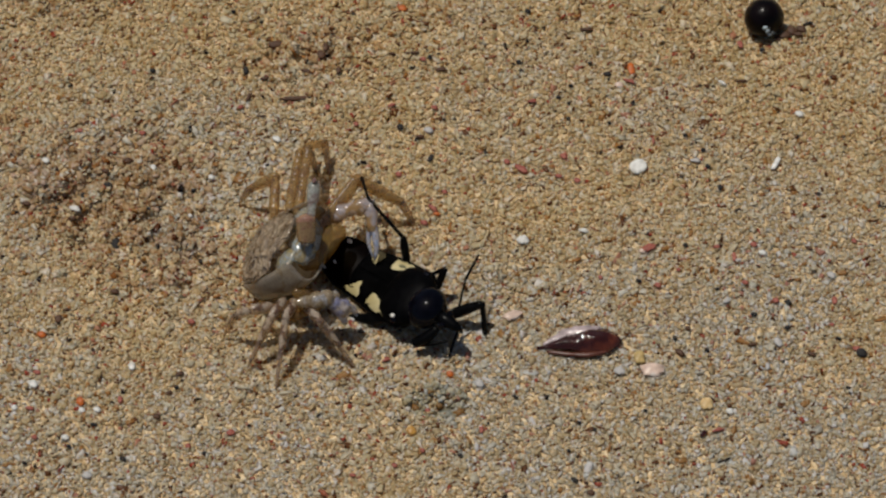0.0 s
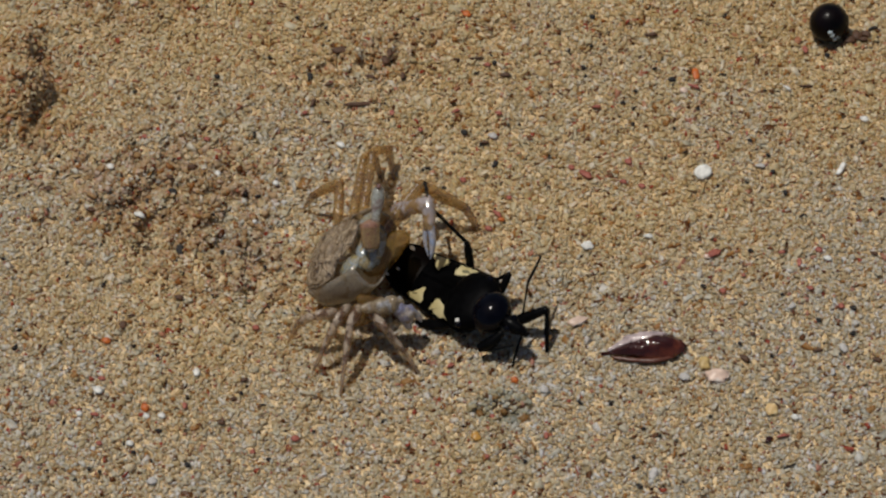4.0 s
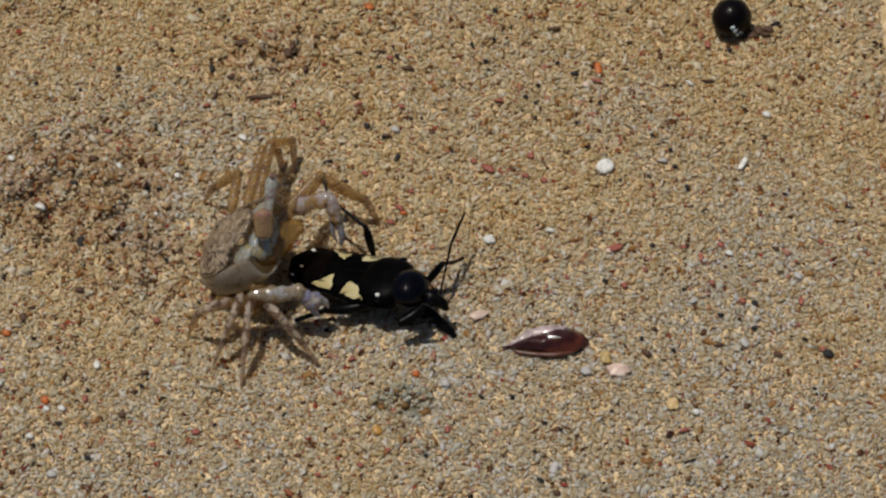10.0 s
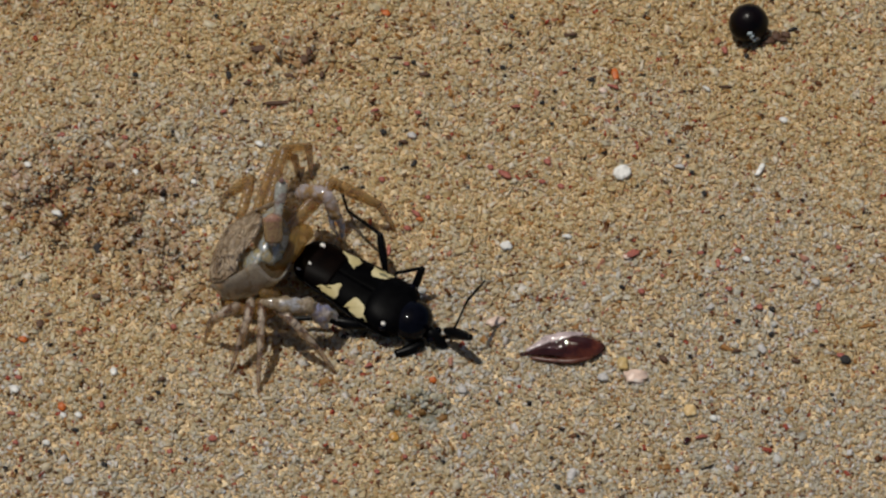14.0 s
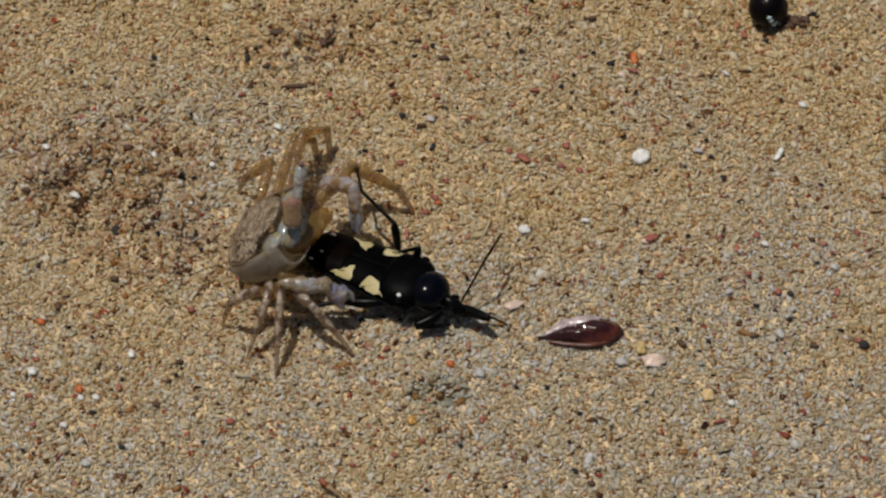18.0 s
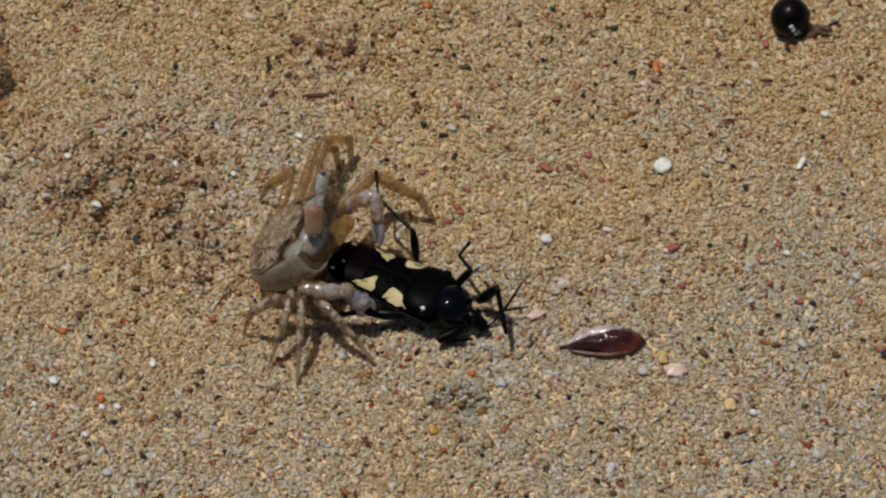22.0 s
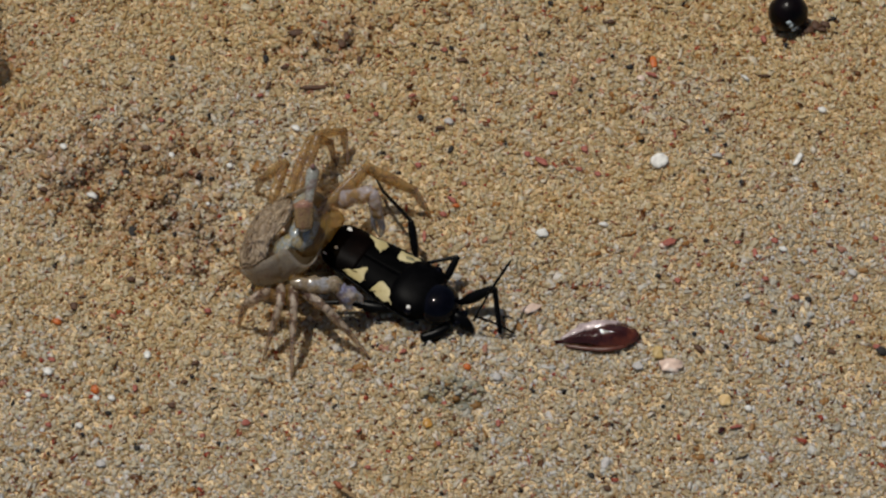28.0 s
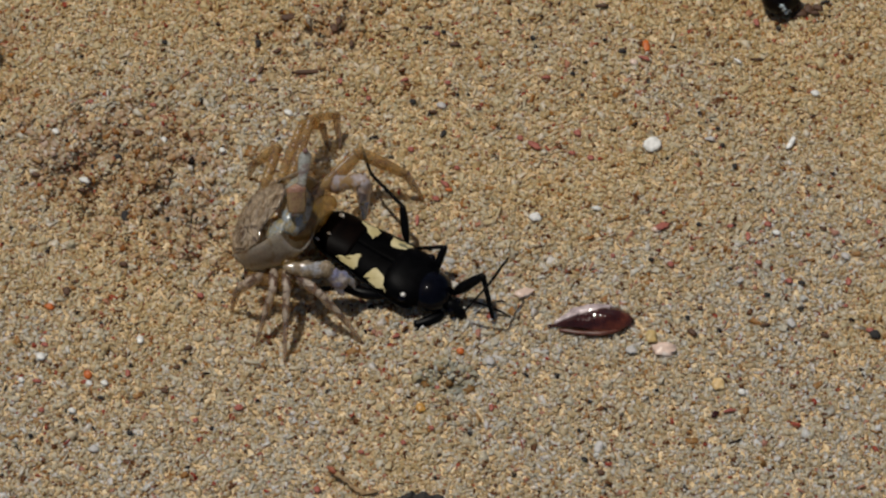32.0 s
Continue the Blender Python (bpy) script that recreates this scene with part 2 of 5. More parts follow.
def empty(name, m=None):
    ob = new(name)
    ob.empty_display_size = 0.005
    if m:
        ob.matrix_basis = m
    return ob


def smooth_path(pts, radii, steps=5):
    """A Catmull-Rom line through pts, with the radii."""
    p = [Vector(q) for q in pts]
    out, rad = [], []
    for i in range(len(p) - 1):
        a, b, c, d = p[max(i - 1, 0)], p[i], p[i + 1], p[min(i + 2, len(p) - 1)]
        for k in range(steps):
            t = k / steps
            out.append(0.5 * (2 * b + (c - a) * t + (2 * a - 5 * b + 4 * c - d) * t * t + (3 * b - a - 3 * c + d) * t ** 3))
            rad.append(radii[i] + (radii[i + 1] - radii[i]) * (3 * t * t - 2 * t ** 3))
    return out + [p[-1]], rad + [radii[-1]]


def tube(pts, radii, n=10, flat=1.0, steps=5, bm=None, up=(0, 0, 1), bumps=0.0):
    """A rounded, tapering limb along pts; flat squeezes it sideways."""
    bm = bm or bmesh.new()
    line, rad = smooth_path(pts, radii, steps)
    rings = []
    for i, (q, r) in enumerate(zip(line, rad)):
        d = (line[min(i + 1, len(line) - 1)] - line[max(i - 1, 0)]).normalized()
        s = d.cross(Vector(up))
        s = (s if s.length > 1e-3 else d.cross(Vector((0, 1, 0)))).normalized()
        u = s.cross(d)
        ring = []
        for k in range(n):
            a = 2 * math.pi * k / n
            rr = r * (1 + bumps * noise.noise((q + u * math.sin(a) * r + s * math.cos(a) * r) * 1.6))
            ring.append(bm.verts.new((q + s * (math.cos(a) * rr * flat) + u * (math.sin(a) * rr)) * MM))
        rings.append(ring)
    for a, b in zip(rings, rings[1:]):
        for k in range(n):
            bm.faces.new((a[k], a[(k + 1) % n], b[(k + 1) % n], b[k]))
    for ring, q, step in ((rings[0], line[0], line[0] - line[1]), (rings[-1], line[-1], line[-1] - line[-2])):
        tip = bm.verts.new((q + step.normalized() * 0.5 * (rad[0] if ring is rings[0] else rad[-1])) * MM)
        for k in range(n):
            bm.faces.new((ring[k], ring[(k + 1) % n], tip))
    return bm


def dome(sx, sy, sz, bm=None, at=(0, 0, 0), rings=10, n=20, power=1.0, rough=0.0):
    """A full rounded body of half-sizes sx, sy, sz; power below 1 squares it off."""
    bm = bm or bmesh.new()
    def bend(v):
        return math.copysign(abs(v) ** power, v)
    rows = []
    for i in range(1, rings):
        f = math.pi * i / rings - math.pi / 2
        row = []
        for k in range(n):
            a = 2 * math.pi * k / n
            v = Vector((at[0] + sx * bend(math.cos(a)) * bend(math.cos(f)), at[1] + sy * bend(math.sin(a)) * bend(math.cos(f)), at[2] + sz * bend(math.sin(f))))
            if rough:
                v += (v - Vector(at)) * rough * noise.noise(v * 1.1)
            row.append(bm.verts.new(v * MM))
        rows.append(row)
    for a, b in zip(rows, rows[1:]):
        for k in range(n):
            bm.faces.new((a[k], a[(k + 1) % n], b[(k + 1) % n], b[k]))
    for row, z in ((rows[0], -sz), (rows[-1], sz)):
        tip = bm.verts.new(Vector((at[0], at[1], at[2] + z)) * MM)
        for k in range(n):
            bm.faces.new((row[k], row[(k + 1) % n], tip))
    return bm


def sheet(across, along, place):
    """A grid of across x along cells through place(u, v), u and v from 0 to 1."""
    bm = bmesh.new()
    g = [[bm.verts.new(Vector(place(i / across, j / along)) * MM) for j in range(along + 1)] for i in range(across + 1)]
    for i in range(across):
        for j in range(along):
            bm.faces.new((g[i][j], g[i + 1][j], g[i + 1][j + 1], g[i][j + 1]))
    return bm


def thick(bm, t):
    """Gives a sheet a thickness of t millimetres, under the side that looks up."""
    bm.normal_update()
    old, faces = bm.verts[:], bm.faces[:]
    edges = [e for e in bm.edges if e.is_boundary]
    sign = -1 if sum(f.normal.z for f in faces) >= 0 else 1
    low = {v: bm.verts.new(v.co + v.normal * (sign * t * MM)) for v in old}
    for f in faces:
        bm.faces.new([low[v] for v in reversed(f.verts)])
    for e in edges:
        a, b = e.verts
        bm.faces.new((a, b, low[b], low[a]))
    return bm


# ---- ground ----


def bump_at(x, y, cx, cy, sx, sy, h):
    return h * math.exp(-((x - cx) / sx) ** 2 - ((y - cy) / sy) ** 2)


def trampled(x, y):
    """How far the sand is dug up and crumbly at x, y (mm): 0 to about 1."""
    return (bump_at(x, y, -72, 16, 25, 19, 1) + bump_at(x, y, -28, 51, 14, 6, 0.9) + bump_at(x, y, -80, 66, 16, 6, 0.6) + bump_at(x, y, -52, -4, 13, 11, 0.6) + bump_at(x, y, 20, 62, 90, 16, 0.3))


def ground_height(x, y):
    """Height of the sand in millimetres, for x, y in millimetres."""
    near = math.exp(-((x / 170) ** 2 + (y / 170) ** 2) ** 2)
    p = Vector((x, y, 0))
    z = 0.55 * noise.noise(p * 0.06) + 0.4 * noise.noise(p * 0.17 + Vector((7, 3, 1)))
    # loose, trampled sand
    rough = trampled(x, y)
    z += min(rough, 1.2) * (3.4 * noise.noise(p * 0.17 + Vector((1, 9, 4))) + 2.6 * noise.noise(p * 0.36) - 1.6 * max(0.0, noise.noise(p * 0.5 + Vector((4, 4, 4)))))
    # a low mound, a groove beside it, the hollow under the two animals
    z += bump_at(x, y, -1, -35, 8, 3.5, 2.0) + bump_at(x, y, 6, -42, 16, 6, 0.8) - bump_at(x, y, 0, -39.5, 6, 1.6, 1.6)
    z -= bump_at(x, y, -30, -16, 13, 9, 0.8) + bump_at(x, y, 8, -24, 10, 4, 0.5)
    # a ragged ridge of thrown-up sand, steep on the side away from the sun
    edge = -96.5 + bump_at(0, y, 0, 43, 1, 3.5, 3.0) + 2.5 * noise.noise(Vector((0, y * 0.11, 6))) + 2.0 * noise.noise(Vector((x * 0.2, y * 0.3, 2)))
    f = min(1.0, max(0.0, (edge - x) / 4.0))
    z += 9.0 * f * f * (3 - 2 * f) * math.exp(-((y - 45) / 15) ** 4) * math.exp(-(max(0.0, -102 - x) / 8) ** 2) * (0.85 + 0.45 * noise.noise(p * 0.2 + Vector((3, 3, 3))))
    return z * near


def spread():
    c = [v * 0.001 for v in range(-122, 123, 1)]
    step, far = 0.0014, c[-1]
    more = []
    while far < 400:
        far += step
        step *= 1.32
        more.append(far)
    return [-v for v in reversed(more)] + c + more


def build_ground():
    xs = spread()
    n = len(xs)
    verts = []
    for y in xs:
        for x in xs:
            inside = abs(x) < 0.4 and abs(y) < 0.4
            verts.append((x, y, (ground_height(x * 1000, y * 1000) - 0.12) * MM if inside else -0.12 * MM))
    faces = [(j * n + i, j * n + i + 1, (j + 1) * n + i + 1, (j + 1) * n + i) for j in range(n - 1) for i in range(n - 1)]
    me = bpy.data.meshes.new("ground")
    me.from_pydata(verts, [], faces)
    me.materials.append(BED)
    me.shade_smooth()
    tagged(new("ground", me), "dry pale tan coral sand beach with loose trampled patches", "sand", kind="structure")


def grain_mesh(name, count, low, high, size, lift, seed, mat, keep=None, flake=False, sink=0.0):
    """Very many small angular grains, each a closed eight-cornered lump."""
    rng = np.random.default_rng(seed)
    x, y = rng.uniform(low[0], high[0], count), rng.uniform(low[1], high[1], count)
    if keep:
        chosen = np.array([keep(a, b) for a, b in zip(x, y)])
        x, y = x[chosen], y[chosen]
        count = len(x)
    z = np.array([ground_height(a, b) for a, b in zip(x, y)]) + lift * rng.uniform(-1, 1, count) - sink
    corner = np.array([(i, j, k) for k in (-1, 1) for j in (-1, 1) for i in (-1, 1)], float)
    s = np.minimum(np.exp(rng.normal(math.log(size), 0.42, count)), size * 2.6)
    dims = s[:, None] * np.stack([rng.uniform(0.9, 1.9, count) if flake else rng.uniform(0.75, 1.5, count), rng.uniform(0.6, 1.0, count), rng.uniform(0.14, 0.38, count) if flake else rng.uniform(0.4, 0.8, count)], 1) / 2
    q = rng.normal(size=(count, 4)) * ((1, 0.42, 0.42, 1) if flake else (1, 0.6, 0.6, 1))      # most grains lie flat
    q /= np.linalg.norm(q, axis=1)[:, None]
    w, a, b, c = q.T
    rot = np.stack([1 - 2 * (b * b + c * c), 2 * (a * b - w * c), 2 * (a * c + w * b), 2 * (a * b + w * c), 1 - 2 * (a * a + c * c), 2 * (b * c - w * a),
                    2 * (a * c - w * b), 2 * (b * c + w * a), 1 - 2 * (a * a + b * b)], 1).reshape(-1, 3, 3)
    p = corner[None] * rng.uniform(0.45, 1.1, (count, 8, 3)) * dims[:, None]
    p = np.einsum("nij,nkj->nki", rot, p) + np.stack([x, y, z], 1)[:, None]
    quads = np.array([(0, 2, 3, 1), (4, 5, 7, 6), (0, 1, 5, 4), (2, 6, 7, 3), (0, 4, 6, 2), (1, 3, 7, 5)])
    loops = (quads[None] + 8 * np.arange(count)[:, None, None]).reshape(-1)
    me = bpy.data.meshes.new(name)
    me.vertices.add(count * 8)
    me.vertices.foreach_set("co", (p * MM).reshape(-1))
    me.loops.add(len(loops))
    me.loops.foreach_set("vertex_index", loops)
    me.polygons.add(count * 6)
    me.polygons.foreach_set("loop_start", np.arange(0, len(loops), 4))
    me.update(calc_edges=True)
    me.materials.append(mat)
    return new(name, me)


build_ground()
tagged(grain_mesh("sand_grains", 130000, (-112, -83), (100, 80), 0.5, 0.25, 3, GRAINS), "loose coarse coral sand grains in tan, white and brown", "sand", kind="stuff")
tagged(grain_mesh("sand_flakes", 45000, (-112, -83), (100, 80), 0.8, 0.18, 4, GRAINS, flake=True), "broken shell and coral flakes among the sand grains", "sand", kind="stuff")
tagged(grain_mesh("fine_sand", 70000, (-112, -83), (100, 80), 0.4, 0.18, 21, GRAINS, sink=0.02), "fine tan sand between the coarser grains", "sand", kind="stuff")
tagged(grain_mesh("gravel_patch", 500, (-8, -43), (6, -33), 0.85, 0.45, 9, GREY_SAND, lambda x, y: ((x + 1.5) / 6) ** 2 + ((y + 38) / 3.2) ** 2 < 1), "patch of coarser grey coral grit in the sand", "grit", kind="stuff")
# grains in shade-brown colour thicken the ridge's shadow
tagged(grain_mesh("shade_brown_ridge", 4000, (-110, 24), (-84, 62), 0.7, 0.45, 12, SHADE_BROWN, lambda x, y: ((x + 99) / 8) ** 2 + ((y - 42) / 14) ** 2 + 1.5 * noise.noise(Vector((x, y, 3)) * 0.22) + 0.7 * noise.noise(Vector((x, y, 9)) * 0.5) < 0.85),
       "ragged ridge of sand, coloured dark brown for its shade", "sand", kind="stuff")
# brown-coloured crumbs paint shade into the hollows of the trampled sand
tagged(grain_mesh("shade_brown_crumbs", 150000, (-112, -30), (100, 80), 0.7, 0.45, 8, SHADE_BROWN, lambda x, y: min(1.0, trampled(x, y)) * (0.5 + noise.noise(Vector((x, y, 5)) * 0.3) + 0.8 * noise.noise(Vector((x, y, 1)) * 0.7)) > 0.36),
       "sand crumbs coloured darker brown for the shade among dug-up lumps", "sand", kind="stuff")

# ---- moving limbs ----
BUG_ROWS = [
    (0.0, -10.32, -12.65, -45.8, 20.3, -19.4),
    (0.5, -10.60, -12.38, -44.3, 19.5, -21.0),
    (1.0, -10.50, -12.46, -44.2, 19.2, -21.2),
    (1.5, -10.44, -12.44, -44.6, 19.1, -20.3),
    (2.0, -10.62, -12.53, -44.4, 19.4, -20.6),
    (2.5, -10.52, -12.46, -44.5, 19.3, -20.4),
    (3.0, -10.45, -12.45, -44.5, 19.2, -20.4),
    (3.5, -10.51, -12.55, -44.5, 19.1, -20.3),
    (5.5, -10.25, -12.72, -42.1, 18.3, -18.0),
    (6.0, -10.23, -12.80, -41.7, 16.8, -17.6),
    (6.5, -10.19, -12.85, -42.0, 17.2, -17.8),
    (7.0, -11.04, -13.80, -42.9, 13.3, -17.5),
    (7.5, -11.15, -13.85, -40.4, 10.4, -15.6),
    (8.0, -11.48, -14.63, -36.0, 4.5, -10.6),
    (8.5, -11.38, -14.83, -34.5, 3.2, -8.7),
    (9.0, -11.75, -14.70, -35.5, 6.2, -4.5),
    (9.5, -11.49, -14.49, -35.7, 3.1, -8.4),
    (10.0, -9.37, -11.28, -25.7, -3.9, -19.1),
    (10.5, -10.10, -11.42, -26.9, -1.2, -16.1),
    (11.0, -10.32, -11.82, -27.1, -2.3, -12.0),
    (11.5, -11.11, -11.70, -20.3, -7.8, -3.0),
    (12.0, -11.55, -11.59, -23.6, -4.3, 0.2),
    (12.5, -12.39, -12.37, -20.4, -4.9, 2.3),
    (13.0, -11.63, -12.34, -28.7, 4.4, 7.2),
    (13.5, -12.16, -11.91, -31.9, 5.4, 5.2),
    (14.0, -12.12, -12.87, -32.0, 2.5, 3.9),
    (14.5, -11.81, -14.18, -28.8, -3.7, 0.2),
    (16.5, -12.38, -12.86, -26.8, 5.0, 7.9),
    (17.0, -12.60, -12.58, -30.5, 4.9, 6.3),
    (17.5, -12.17, -12.89, -30.4, 3.6, 2.9),
    (18.0, -12.62, -12.18, -27.9, -2.3, -8.0),
    (18.5, -12.54, -12.07, -30.0, -0.0, -5.5),
    (19.0, -12.35, -12.14, -32.2, 2.1, -3.4),
    (19.5, -13.14, -11.90, -28.8, 6.8, 1.6),
    (20.0, -12.55, -12.35, -32.7, 4.7, -2.6),
    (20.5, -13.02, -12.22, -33.4, 3.8, -1.3),
    (21.0, -12.73, -12.76, -33.8, 2.4, -0.3),
    (21.5, -12.71, -12.81, -34.0, 1.0, -0.0),
    (22.0, -12.71, -12.78, -26.4, -4.1, -2.9),
    (22.5, -12.68, -12.77, -26.0, -3.5, -2.4),
    (23.0, -13.24, -11.82, -26.0, -0.4, 1.4),
    (23.5, -13.82, -10.90, -27.6, 2.3, -3.1),
    (24.0, -12.93, -11.90, -30.2, 0.7, -0.5),
    (24.5, -12.73, -12.35, -29.9, -0.0, -1.9),
    (25.0, -12.85, -12.79, -25.8, 4.5, 3.5),
    (25.5, -11.94, -12.95, -26.1, -0.5, -1.7),
    (27.5, -14.01, -12.34, -31.4, 2.5, 2.7),
    (28.0, -13.75, -12.37, -32.8, 3.7, 1.1),
    (28.5, -13.86, -12.33, -31.7, 3.4, 4.1),
    (29.0, -13.87, -12.59, -31.6, 2.9, 4.0),
    (29.5, -14.10, -13.06, -28.1, 2.1, 6.0),
    (30.0, -14.01, -13.06, -29.5, 1.4, 4.1),
    (30.5, -13.89, -13.08, -29.8, 2.0, 4.9),
    (31.0, -13.97, -13.05, -29.8, 2.0, 5.2),
    (31.5, -13.93, -13.15, -30.3, 2.2, 4.5),
    (32.0, -13.89, -12.91, -31.0, 2.3, 4.8),
]
NEAR_CLAW = [
    (0, (-28.6, -21.6, 12), (-23.1, -20.0, 11), (-16.1, -21.8, 6)),
    (6.5, (-28.6, -21.6, 12), (-23.1, -20.0, 11), (-16.1, -21.8, 6)),
    (7, (-28.9, -21.0, 12), (-23.7, -21.7, 11), (-16.4, -21.6, 6)),
    (9, (-29.3, -21.2, 12), (-23.4, -20.9, 11), (-16.8, -22.3, 6)),
    (9.5, (-29.3, -21.2, 12), (-23.4, -20.9, 11), (-16.8, -22.3, 6)),
    (10, (-30.9, -20.0, 12), (-22.1, -18.8, 11), (-14.4, -20.3, 6)),
    (11, (-31.6, -21.0, 12), (-22.4, -20.1, 11), (-15.4, -21.9, 6)),
    (13, (-31.5, -20.7, 12), (-23.1, -20.5, 11), (-16.5, -21.4, 6)),
    (17, (-32.0, -19.6, 12), (-23.9, -20.1, 11), (-17.6, -20.6, 6)),
    (19, (-31.8, -19.7, 12), (-23.5, -19.4, 11), (-16.5, -20.7, 6)),
    (21, (-32.3, -18.8, 12), (-23.5, -19.5, 11), (-16.8, -20.0, 6)),
    (23, (-32.1, -19.0, 12), (-23.7, -18.3, 11), (-18.5, -20.6, 6)),
    (25.5, (-32.1, -19.0, 12), (-23.7, -18.5, 11), (-18.0, -20.7, 6)),
    (28, (-32.8, -19.3, 12), (-25.2, -19.0, 11), (-18.9, -20.7, 6)),
    (32, (-32.8, -19.3, 12), (-25.4, -19.0, 11), (-19.1, -20.7, 6)),
]
FAR_CLAW = [
    (0, (-21.7, -1.3, 13.5), (-14.5, 0.6, 14.8), (-13.7, -8.3, 8.4)),
    (1, (-21.7, -1.3, 13.5), (-14.5, 0.6, 14.8), (-13.7, -8.3, 8.4)),
    (6, (-21.5, 2.3, 13.5), (-16.3, 0.3, 18.6), (-16.4, -8.7, 12.2)),
    (7, (-21.7, -4.2, 13.5), (-15.1, -3.2, 17.5), (-12.4, -6.3, 7.5)),
    (8, (-25.8, 2.5, 13.5), (-20.2, 0.2, 18.5), (-18.9, -8.5, 12.0)),
    (9, (-20.4, -5.6, 13.5), (-13.6, -5.6, 17.2), (-12.1, -7.1, 6.8)),
    (9.5, (-20.8, -6.7, 13.5), (-13.7, -4.5, 14.9), (-11.9, -5.4, 5.0)),
    (10, (-21.9, 0.4, 13.5), (-15.6, -0.4, 17.7), (-13.8, -4.8, 7.7)),
    (11, (-22.9, -0.9, 13.5), (-16.6, -2.4, 17.4), (-15.5, -4.7, 6.7)),
    (12, (-24.8, 0.5, 13.5), (-18.4, -0.4, 17.4), (-17.1, -3.5, 7.0)),
    (12.6, (-25.8, -0.3, 13.5), (-19.4, -1.7, 17.3), (-18.8, -3.1, 6.4)),
    (13.5, (-24.4, 5.6, 13.5), (-19.7, 1.7, 18.1), (-17.3, -1.2, 7.8)),
    (17, (-25.6, 3.0, 13.5), (-20.1, 0.8, 18.2), (-16.6, -2.9, 8.5)),
    (18, (-23.3, 3.4, 13.5), (-18.1, -0.0, 17.8), (-17.5, -4.6, 7.8)),
    (20, (-23.7, 5.2, 13.5), (-19.1, 1.6, 18.3), (-17.2, -5.6, 10.1)),
    (21, (-23.5, 2.7, 13.5), (-18.1, -0.5, 17.8), (-16.1, -3.8, 7.5)),
    (22, (-24.0, 0.4, 13.5), (-18.0, -0.5, 18.1), (-17.3, -5.9, 8.6)),
    (23, (-25.4, 3.4, 13.5), (-19.7, 1.6, 18.1), (-18.9, -4.9, 9.2)),
    (24, (-27.9, 3.4, 13.5), (-22.1, 0.6, 17.5), (-25.9, -6.5, 10.0)),
    (25, (-24.3, 1.7, 13.5), (-18.8, 0.0, 18.4), (-17.5, -3.2, 8.0)),
    (28, (-23.9, -0.0, 13.5), (-17.7, -1.1, 17.7), (-16.3, -4.3, 7.2)),
    (30, (-27.6, 1.7, 13.5), (-21.5, 0.2, 17.8), (-18.3, -2.9, 7.8)),
    (32, (-23.9, 0.0, 13.5), (-17.6, -1.8, 17.2), (-18.3, -3.0, 6.3)),
]
